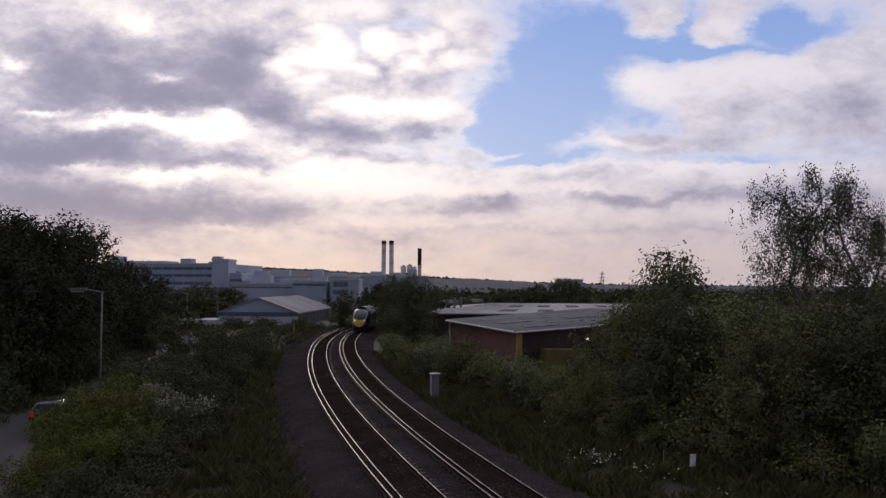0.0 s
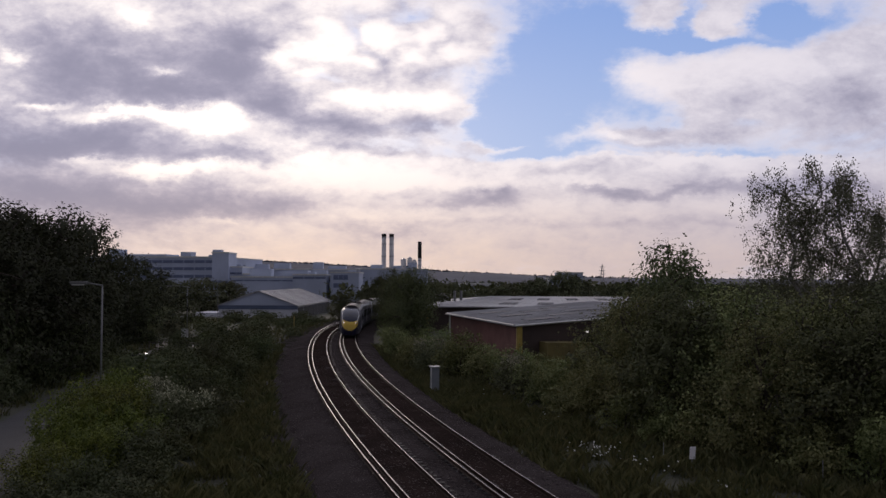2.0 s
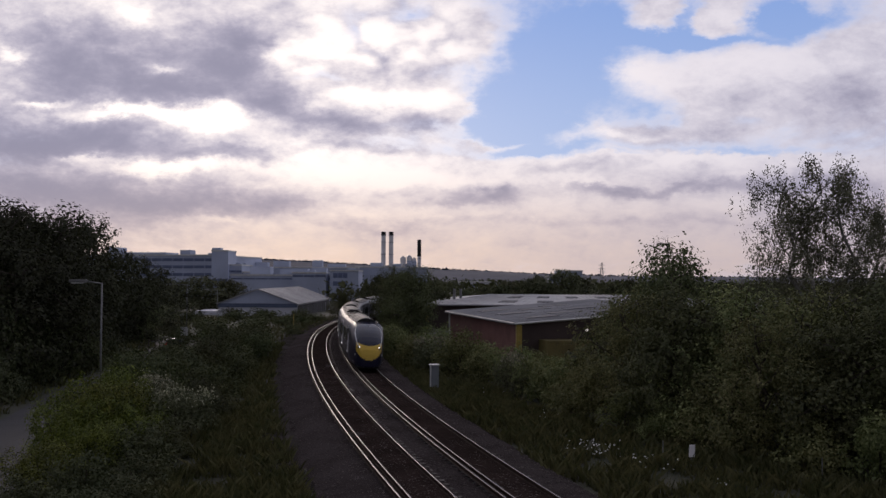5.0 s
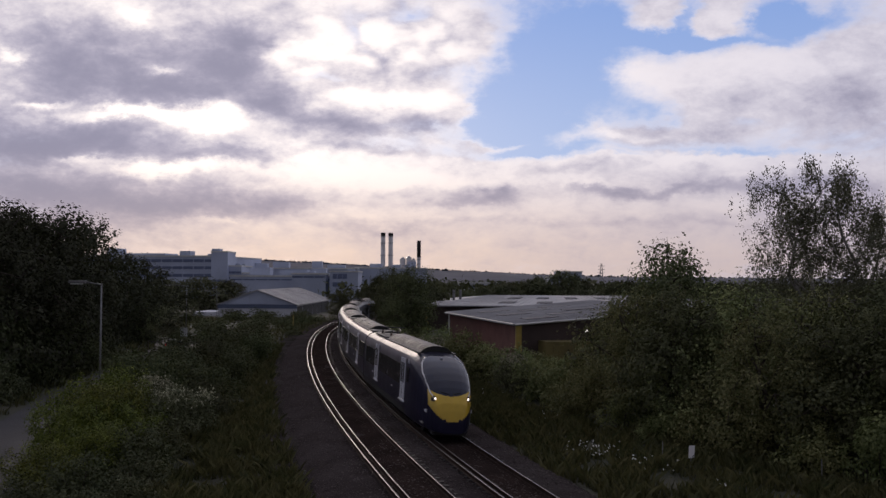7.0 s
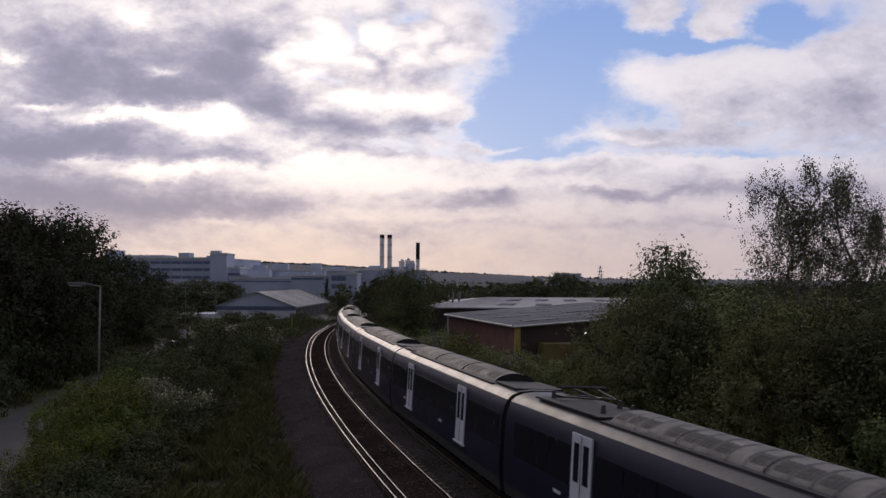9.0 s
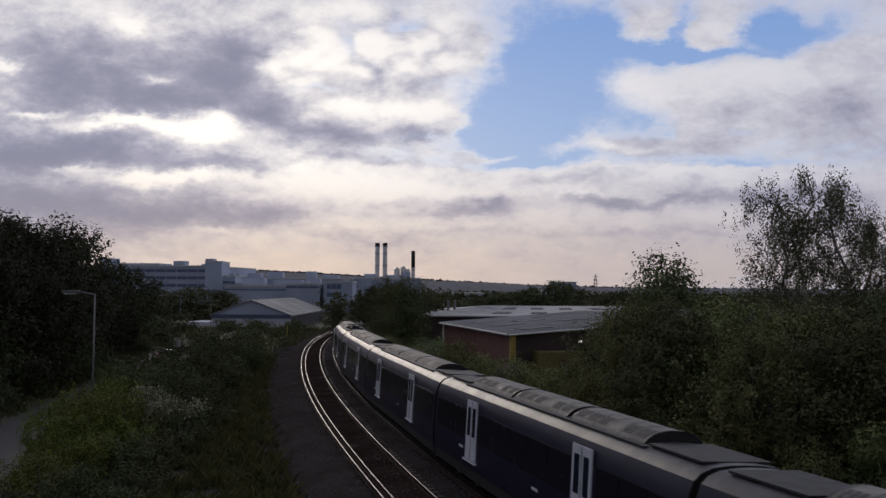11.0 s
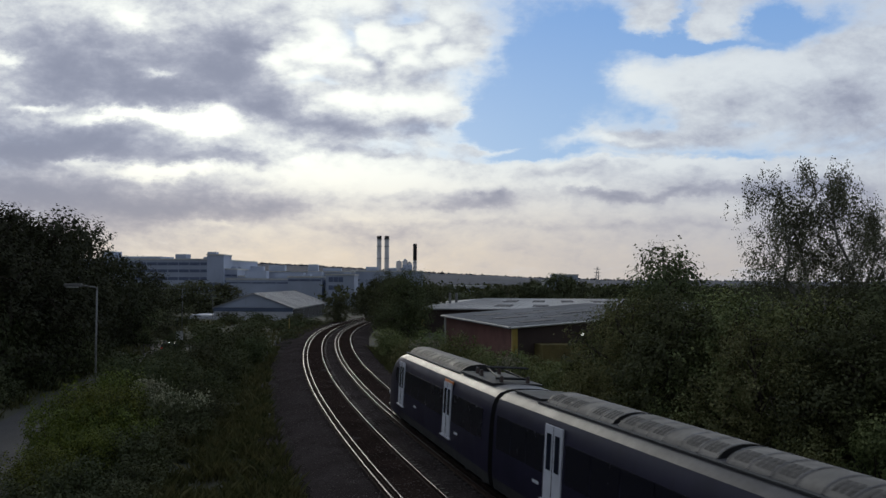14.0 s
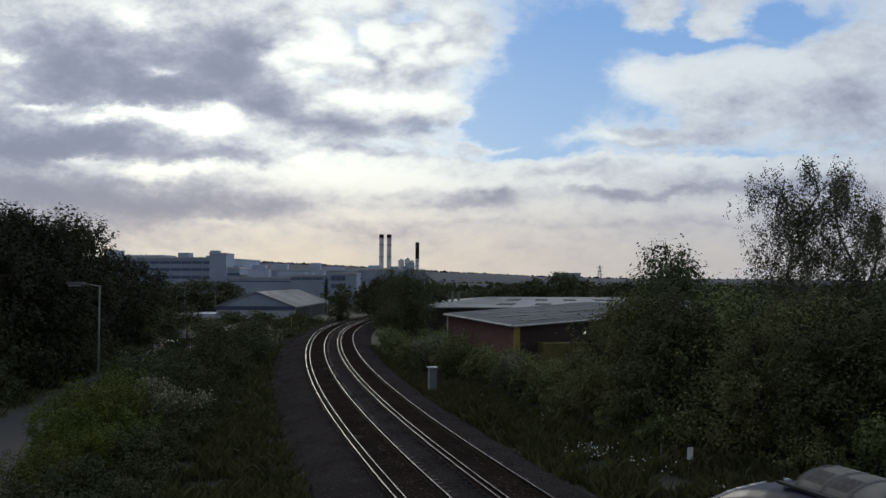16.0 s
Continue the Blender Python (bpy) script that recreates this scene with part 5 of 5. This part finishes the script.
street_lamp(-17.6, 47.6, 7.55, 0.75, "tall grey street lamp with a single arm")
street_lamp(-33.0, 119, 7.0, 1.9, "grey street lamp with a single arm by trees")
street_lamp(-43.5, 178, 5.8, 1.6, "small street lamp among distant trees")
trackside()
pylon()


# ---- the train ----
HALF = 1.40
PROFILE = [(0.95, 0.30), (1.30, 0.42), (1.37, 0.80), (1.40, 1.10), (1.41, 1.70), (1.41, 2.30), (1.39, 2.80), (1.33, 3.18),
           (1.24, 3.40), (1.08, 3.56), (0.80, 3.67), (0.40, 3.72), (0.0, 3.73)]
FULL = PROFILE + [(-y, z) for y, z in PROFILE[-2::-1]]
NOSE_X = [5.5, 6.1, 6.7, 7.3, 7.9, 8.5, 9.0, 9.5, 9.9, 10.25, 10.5, 10.66, 10.74]
NOSE_TOP = [3.73, 3.71, 3.65, 3.54, 3.37, 3.14, 2.90, 2.60, 2.30, 1.98, 1.66, 1.28, 0.84]
NOSE_WIDE = [1.0, 1.0, 0.995, 0.98, 0.95, 0.91, 0.865, 0.805, 0.74, 0.65, 0.55, 0.45, 0.36]


def shell(rows, keep, lift=0.0):
    """Faces of a skin of rings whose centre passes the test."""
    bm = bmesh.new()
    grid = sweep(bm, rows, False)
    bmesh.ops.recalc_face_normals(bm, faces=bm.faces[:])
    # skins face outward
    mid = Vector((0, 0, 1.8))
    drop = [f for f in bm.faces if not keep(f.calc_center_median())]
    bmesh.ops.delete(bm, geom=drop, context="FACES")
    bm.normal_update()
    flip = [f for f in bm.faces if f.normal.dot(Vector((0, f.calc_center_median().y, f.calc_center_median().z - mid.z))) < 0 and abs(f.normal.x) < 0.95]
    if len(flip) > len(bm.faces) / 2:
        bmesh.ops.reverse_faces(bm, faces=bm.faces[:])
    if lift:
        bm.normal_update()
        for v in bm.verts:
            v.co += v.normal * lift
    return bm


def ring(x, wide=1.0, top=3.73, low=0.30):
    k = (top - low) / (3.73 - 0.30)
    return [(x, y * wide, low + (z - 0.30) * k) for y, z in FULL]


def fine_nose():
    xs = np.concatenate([np.linspace(5.5, 9.2, 44), np.linspace(9.27, 10.74, 62)])
    rows = []
    for x in xs:
        w, t = float(np.interp(x, NOSE_X, NOSE_WIDE)), float(np.interp(x, NOSE_X, NOSE_TOP))
        r = ring(float(x), w, t)
        # finer ring
        pts = np.array(r)
        d = np.concatenate([[0], np.cumsum(np.linalg.norm(np.diff(pts, axis=0), axis=1))])
        u = np.linspace(0, d[-1], 133)
        rows.append([tuple(float(np.interp(q, d, pts[:, k])) for k in range(3)) for q in u])
    return rows


def on_nose(grid, y, z):
    """The point of the nose's skin at that height and distance from its middle."""
    return min((p for row in grid for p in row if p[0] > 8.0), key=lambda p: abs(p[1] - y) + abs(p[2] - z) - 0.002 * p[0])


def is_yellow(c):
    """The bowl-shaped warning panel."""
    return c.x > 9.2 and 0.86 + 0.62 * abs(c.y) ** 2.4 < c.z < 1.95 + 0.24 * c.y * c.y and abs(c.y) < 1.03


SCREEN_X, SCREEN_HALF = [7.0, 7.3, 7.7, 8.5, 9.3, 9.9, 10.3], [0.30, 0.72, 0.98, 1.10, 1.04, 0.94, 0.76]


def screen_room(c):
    """How far inside the windscreen's outline a point lies."""
    edge = float(np.interp(c.x, SCREEN_X, SCREEN_HALF))
    low = 1.95 + 0.24 * c.y * c.y
    return min(edge - abs(c.y), c.z - low, (c.x - 7.0) * 0.8)


def is_screen(c):
    return not is_yellow(c) and c.x > 7.0 and screen_room(c) > 0


def pillar_line(grid, side):
    """Points down one edge of the windscreen, on the nose's skin."""
    pts = []
    for row in grid:
        if not 7.3 < row[0][0] < 10.2:
            continue
        edge = float(np.interp(row[0][0], SCREEN_X, SCREEN_HALF))
        half = row[len(row) // 2:] if row[-1][1] * side > 0 else row[len(row) // 2::-1]
        for p, q in zip(half, half[1:]):
            if abs(p[1]) <= edge < abs(q[1]):
                f = (edge - abs(p[1])) / (abs(q[1]) - abs(p[1]))
                pts.append(Vector(p).lerp(Vector(q), f))
                break
    return pts


def bogie(root, x):
    bg = part("bogie", boxes((x, 0.98, 0.5, 3.2, 0.14, 0.24), (x, -0.98, 0.5, 3.2, 0.14, 0.24), (x, 0, 0.55, 0.5, 2.0, 0.25), bevel=0.03), M["skirt"], root, "grimy steel bogie frame")
    for dx in (-1.25, 1.25):
        bm = bmesh.new()
        for sy in (-0.75, 0.75):
            tube(bm, (x + dx, sy - 0.065, 0.42), (x + dx, sy + 0.065, 0.42), 0.42, 0.42, 20)
        tube(bm, (x + dx, -0.75, 0.42), (x + dx, 0.75, 0.42), 0.07, 0.07, 8)
        part("wheelset", bm, M["skirt"], bg, "dark steel wheels")


def sliding_door(root, x, side):
    y = side * 1.415
    d = part("door", boxes((x, y, 2.2, 1.28, 0.05, 2.12), bevel=0.015), M["door_white"], root, "light grey sliding door")
    for dx in (-0.3, 0.3):
        part("window", boxes((x + dx, y + side * 0.018, 2.5, 0.36, 0.03, 1.05), bevel=0.01), M["glass"], d, "dark door window")
    part("seam", boxes((x, y + side * 0.02, 2.2, 0.025, 0.03, 2.08)), M["dark"], d)
    part("step", boxes((x, side * 1.43, 1.09, 1.5, 0.12, 0.06)), M["door_white"], root, "white door step")


def side_windows(root, spans, side):
    """Panes set edge to edge in a black band."""
    for x0, x1 in spans:
        n = max(1, round((x1 - x0) / 1.6))
        w = (x1 - x0) / n
        for k in range(n):
            part("window", boxes((x0 + (k + 0.5) * w, side * 1.402, 2.34, w - 0.03, 0.03, 1.08), bevel=0.008), M["band"], root, "black flush side window")


def roof_pods(root, spans):
    """Barrel-topped equipment pods with hoops, slots and ends darkened like shaded gaps."""
    arc = [(0.82 * math.cos(a), 3.58 + 0.42 * math.sin(a)) for a in np.linspace(0, math.pi, 13)]
    for x0, x1 in spans:
        bm = bmesh.new()
        sweep(bm, [[(x, y, z) for y, z in arc] for x in (x0, x1)], False)
        bmesh.ops.recalc_face_normals(bm, faces=bm.faces[:])
        pod = part("roof_pod", bm, M["pod"], root, "beige-grey barrel-topped roof pod", smooth=True)
        for x in (x0 + 0.01, x1 - 0.01):
            bm = bmesh.new()
            # shade of the gap between pods is painted on the end face
            bm.faces.new([bm.verts.new((x, y, z)) for y, z in arc])
            part("pod_end", bm, M["dark"], pod, "pod end, gap shade put into its colour")
        n = max(3, round((x1 - x0) / 0.72))
        for k in range(n + 1):
            x = x0 + 0.04 + (x1 - x0 - 0.08) * k / n
            bm = bmesh.new()
            rows = [[(x + dx, y * 1.012, 3.58 + (z - 3.58) * 1.03) for y, z in arc] for dx in (-0.03, 0.03)]
            sweep(bm, rows, False)
            part("hoop", bm, M["roof"], pod, "pale raised hoop")
            if k < n and k % 4 != 3:
                for sy in (-1, 1):
                    # slots are surface strips, their inner shade put into the colour
                    for q in (0.25, 0.5, 0.75):
                        vx = x + (x1 - x0) / n * q
                        bm = bmesh.new()
                        bend = [(0.82 * 1.012 * math.cos(w) * sy, 3.58 + 0.42 * 1.02 * math.sin(w)) for w in (0.5, 0.7, 0.9, 1.1)]
                        sweep(bm, [[(vx + dx, y, z) for y, z in bend] for dx in (-0.06, 0.06)], False)
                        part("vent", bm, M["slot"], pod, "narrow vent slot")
    # dark strips paint the shade between pods and roof edge
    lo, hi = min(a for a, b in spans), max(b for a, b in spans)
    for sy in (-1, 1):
        part("roof_gutter", boxes(((lo + hi) / 2, sy * 0.90, 3.645, hi - lo + 0.6, 0.16, 0.05)), M["dark"], root, "gutter strip beside the roof pods, gap shade put into its colour")


def pantograph(root, x):
    # flat dark sheet paints the shade of a recess
    part("roof_well", boxes((x, 0, 3.72, 4.6, 1.9, 0.05)), M["dark"], root, "flat roof well panel, recess shade put into its colour")
    pan = part("pantograph", tube(bmesh.new(), (x - 1.5, -0.6, 3.85), (x - 1.5, 0.6, 3.85), 0.05, 0.05, 6), M["skirt"], root, "folded grey pantograph frame")
    for sy in (-0.5, 0.5):
        part("lower_arm", tube(bmesh.new(), (x - 1.5, sy, 3.85), (x + 0.9, sy * 0.5, 4.05), 0.035, 0.03, 6), M["skirt"], pan)
        part("upper_arm", tube(bmesh.new(), (x + 0.9, sy * 0.5, 4.05), (x - 0.9, sy * 0.8, 4.18), 0.03, 0.025, 6), M["skirt"], pan)
    for dx in (-0.15, 0.15):
        part("contact_strip", tube(bmesh.new(), (x - 0.9 + dx, -0.8, 4.2), (x - 0.9 + dx, 0.8, 4.2), 0.03, 0.03, 6), M["skirt"], pan)
    for dx, sy in ((-1.9, 0.5), (-1.9, -0.5), (1.5, 0.45), (1.5, -0.45), (0.4, 0.6)):
        part("insulator", tube(bmesh.new(), (x + dx, sy, 3.72), (x + dx, sy, 3.98), 0.09, 0.06, 8), M["insulator"], pan, "brown insulator")


def carriage(nose, label):
    """A coach; +x is its nose or leading end. The origin is on the rails at its middle."""
    root = new("train_carriage")
    tagged(root, label, "train")
    x0, x1 = (-10.7, 5.5) if nose else (-10.15, 10.15)
    rows = [ring(float(x)) for x in np.linspace(x0, x1, 9)]
    part("body", shell(rows, lambda c: c.z < 3.34 and c.z > 0.9), M["navy"], root, "dark navy painted bodyside", smooth=True)
    part("roof", shell(rows, lambda c: c.z >= 3.34), M["roof"], root, "pale grey metal roof", smooth=True)
    part("skirt", shell(rows, lambda c: c.z <= 0.9), M["skirt"], root, "grimy black skirt")
    part("underframe", boxes(((x0 + x1) / 2, 0, 0.75, x1 - x0 - 0.2, 2.3, 0.4)), M["skirt"], root)
    for x in ((x0,) if nose else (x0, x1)):
        bm = bmesh.new()
        bm.faces.new([bm.verts.new(p) for p in ring(x + (0.02 if x < 0 else -0.02))])
        part("end_wall", bm, M["dark"], root)
        s = -1 if x < 0 else 1
        part("gangway", boxes((x + s * 0.1, 0, 2.1, 0.24, 1.7, 2.7), bevel=0.04), M["rubber"], root, "black rubber gangway bellows")
    for side in (-1, 1):
        if nose:
            sliding_door(root, -4.65, side)
            sliding_door(root, 5.0, side)
            side_windows(root, [(-9.8, -5.4), (-3.9, 4.25)], side)
            part("cab_window", boxes((6.35, side * 1.395, 2.5, 0.62, 0.03, 0.75), bevel=0.01), M["band"], root, "black cab side window")
            for dx in (0.0, 0.28):
                part("door_lamp", boxes((5.95 + dx, side * 1.35, 3.16, 0.09, 0.03, 0.2), bevel=0.01), M["door_white"], root, "small pale bodyside lamp")
        else:
            sliding_door(root, -4.93, side)
            sliding_door(root, 4.93, side)
            side_windows(root, [(-9.85, -5.7), (-4.15, 4.15), (5.7, 9.85)], side)
        for x in (-6.2, 1.6):
            part("label_panel", boxes((x, side * 1.412, 1.45, 0.5, 0.012, 0.09)), M["door_white"], root, "small pale lettering bar")
    bogie(root, -7.1)
    bogie(root, 6.6 if nose else 7.1)
    if nose:
        roof_pods(root, [(-4.3, -1.05), (-1.0, 2.3), (2.35, 6.35)])
        pantograph(root, -7.0)
        grid = fine_nose()
        part("nose_shell", shell(grid, lambda c: not is_yellow(c) and not is_screen(c)), M["navy"], root, "streamlined navy nose", smooth=True)
        part("nose_panel", shell(grid, is_yellow), M["yellow"], root, "bright yellow warning panel", smooth=True)
        part("windscreen", shell(grid, is_screen), M["glass"], root, "large dark wraparound windscreen", smooth=True)
        for side in (-1, 1):
            line = pillar_line(grid, side)
            bm = bmesh.new()
            for p, q in zip(line[::3], line[3::3]):
                tube(bm, p, q, 0.035, 0.035, 6)
            part("windscreen_surround", bm, M["cabinet_light"], root, "pale grey pillar line beside the windscreen", smooth=True)
        bm = bmesh.new()
        bm.faces.new([bm.verts.new(p) for p in grid[-1]])
        part("coupler_cover", bm, M["navy"], root)
        for side in (-1, 1):
            x, y, z = on_nose(grid, side * 0.80, 1.80)
            h = part("headlight", boxes((x - 0.10, y, z, 0.42, 0.24, 0.30), bevel=0.08), M["slot"], root, "oval headlamp cluster")
            part("lamp", boxes((x + 0.10, y - side * 0.02, z + 0.04, 0.08, 0.12, 0.12), bevel=0.03), M["lampglow"], h, "lit white headlamp")
            x, y, z = on_nose(grid, side * 1.06, 1.22)
            part("lower_vent", boxes((x - 0.12, y, z, 0.5, 0.1, 0.16), bevel=0.03), M["door_white"], root, "pale lower trim")
            x, y, z = on_nose(grid, side * 1.12, 0.62)
            part("lower_fin", boxes((x - 0.2, y + side * 0.02, z, 0.8, 0.1, 0.10), bevel=0.03), M["steel"], root, "bright curved lower fin")
            a, b = on_nose(grid, side * 0.08, 2.04), on_nose(grid, side * 0.45, 2.12)
            part("wiper", tube(bmesh.new(), (a[0] + 0.03, a[1], a[2]), (b[0] + 0.03, b[1], b[2]), 0.02, 0.015, 6), M["dark"], root, "black wiper")
        part("snowplough", boxes((9.9, 0, 0.3, 0.9, 1.7, 0.3), bevel=0.08), M["skirt"], root)
        part("top_lamp", boxes((7.6, 0, 3.47, 0.14, 0.12, 0.07), bevel=0.02), M["door_white"], root, "small pale lamp above the windscreen")
    else:
        roof_pods(root, [(-7.1, -2.6), (-2.3, 2.3), (2.6, 7.1)])
        # recess shade at the coach ends, painted as flat dark sheets
        for x in (-8.6, 8.6):
            part("roof_well", boxes((x, 0, 3.72, 2.4, 1.7, 0.05)), M["dark"], root, "flat roof well panel, recess shade put into its colour")
    return root


def hatchback():
    """Small dark car; +y is its front."""
    root = new("car")
    tagged(root, "small dark blue hatchback with red tail lamps", "car")
    sec = [(-2.0, 0.35, 0.80, 0.85), (-1.98, 0.35, 0.98, 0.86), (-1.7, 0.25, 1.38, 0.66), (-1.2, 0.2, 1.47, 0.62), (0.0, 0.2, 1.46, 0.62), (0.55, 0.2, 1.30, 0.66), (1.15, 0.22, 0.98, 0.80), (1.9, 0.28, 0.80, 0.80), (2.0, 0.35, 0.66, 0.76)]
    bm = bmesh.new()
    rings = []
    for y, lo, hi, w in sec:
        belt = min(0.92, hi - 0.02)
        rings.append([(-0.84, y, lo), (-0.87, y, (lo + belt) / 2), (-0.85, y, belt), (-w, y, hi - 0.06), (-w * 0.8, y, hi), (w * 0.8, y, hi), (w, y, hi - 0.06), (0.85, y, belt), (0.87, y, (lo + belt) / 2), (0.84, y, lo)])
    rows = sweep(bm, rings)
    bm.faces.new(rows[0])
    bm.faces.new(rows[-1])
    bmesh.ops.recalc_face_normals(bm, faces=bm.faces[:])
    part("body", bm, M["car_paint"], root, smooth=True)
    bm = bmesh.new()
    rows = sweep(bm, [[(-0.66, -1.99, 0.97), (0.66, -1.99, 0.97)], [(-0.55, -1.74, 1.36), (0.55, -1.74, 1.36)]], False)
    part("rear_window", bm, M["glass"], root)
    for sx in (-1, 1):
        part("tail_lamp", boxes((sx * 0.72, -1.98, 0.86, 0.22, 0.12, 0.3), bevel=0.02), M["tail"], root, "red tail lamp")
        part("side_window", boxes((sx * 0.78, -0.4, 1.16, 0.06, 2.0, 0.32), bevel=0.02), M["glass"], root)
        for y in (-1.25, 1.25):
            w = part("wheel", tube(bmesh.new(), (sx * 0.68, y, 0.30), (sx * 0.87, y, 0.30), 0.30, 0.30, 18), M["rubber"], root)
            part("rim", tube(bmesh.new(), (sx * 0.865, y, 0.30), (sx * 0.88, y, 0.30), 0.19, 0.19, 14), M["steel"], w)
    part("number_plate", boxes((0, -2.03, 0.62, 0.5, 0.02, 0.11)), M["yellow"], root)
    part("bumper", boxes((0, -1.98, 0.45, 1.6, 0.14, 0.22), bevel=0.04), M["rubber"], root)
    return root


END = carriage(True, "navy high-speed driving coach with a yellow-panelled nose")
MID = carriage(False, "navy passenger coach with pale doors and roof")
COACHES = [END] + [MID] + [copy_thing(MID, Matrix()) for k in range(3)] + [copy_thing(END, Matrix())]
for side in (-1.372, 1.372):
    part("first_class_stripe", boxes((-4.65, side, 3.29, 1.3, 0.05, 0.13)), M["orange"], COACHES[5], "orange cantrail stripe")
for c in COACHES:
    c["group"] = "coaches of the train"
COACHES[5]["label"] = "navy high-speed rear driving coach with an orange stripe"
CAR = hatchback()

# place of the leading coach's middle on the line, by the second
RUN = [(0.0, 131.8), (1.5, 108.3), (3.0, 84.9), (4.2, 66.6), (5.4, 48.7), (6.5, 31.5), (7.5, 14.8), (8.5, -1.9), (9.0, -10.5), (9.5, -18.7), (12.0, -59.4), (14.5, -100.3), (16.0, -124.6)]
OFFSETS = [0.0, 21.3, 41.9, 62.5, 83.1, 104.4]
LEAN = 3.0           # into the canted curve


def coach_pose(s, back):
    xa, ya, h = rail_at(s - 7.0, TRACK_R)
    xb, yb, h = rail_at(s + 7.0, TRACK_R)
    a = math.degrees(math.atan2(ya - yb, xa - xb))
    return pose((xa + xb) / 2, (ya + yb) / 2, 0.0, LEAN if back else -LEAN, 0, a + (180 if back else 0))


def motions():
    for k, coach in enumerate(COACHES):
        walk(coach, [(t, coach_pose(float(np.interp(t, [a for a, b in RUN], [b for a, b in RUN])) + OFFSETS[k], k == 5)) for t in [i * 0.5 for i in range(33)]])
    rows = []
    for i in range(33):
        t = i * 0.5
        y = float(np.interp(t, [0.0, 0.5, 1.0, 1.5, 2.0, 2.5, 3.0, 3.5, 4.0, 4.5, 16.0], [51.6, 60.3, 68.0, 73.8, 79.2, 84.6, 88.4, 92.2, 95.0, 96.5, 96.5]))
        rx = [a for a, b in ROAD]
        ry = [b for a, b in ROAD]
        x = float(np.interp(y, ry, rx))
        x2 = float(np.interp(y + 3, ry, rx))
        rows.append((t, pose(x, y, -0.41, 0, 0, -math.degrees(math.atan2(x2 - x, 3)))))
    walk(CAR, rows)


motions()
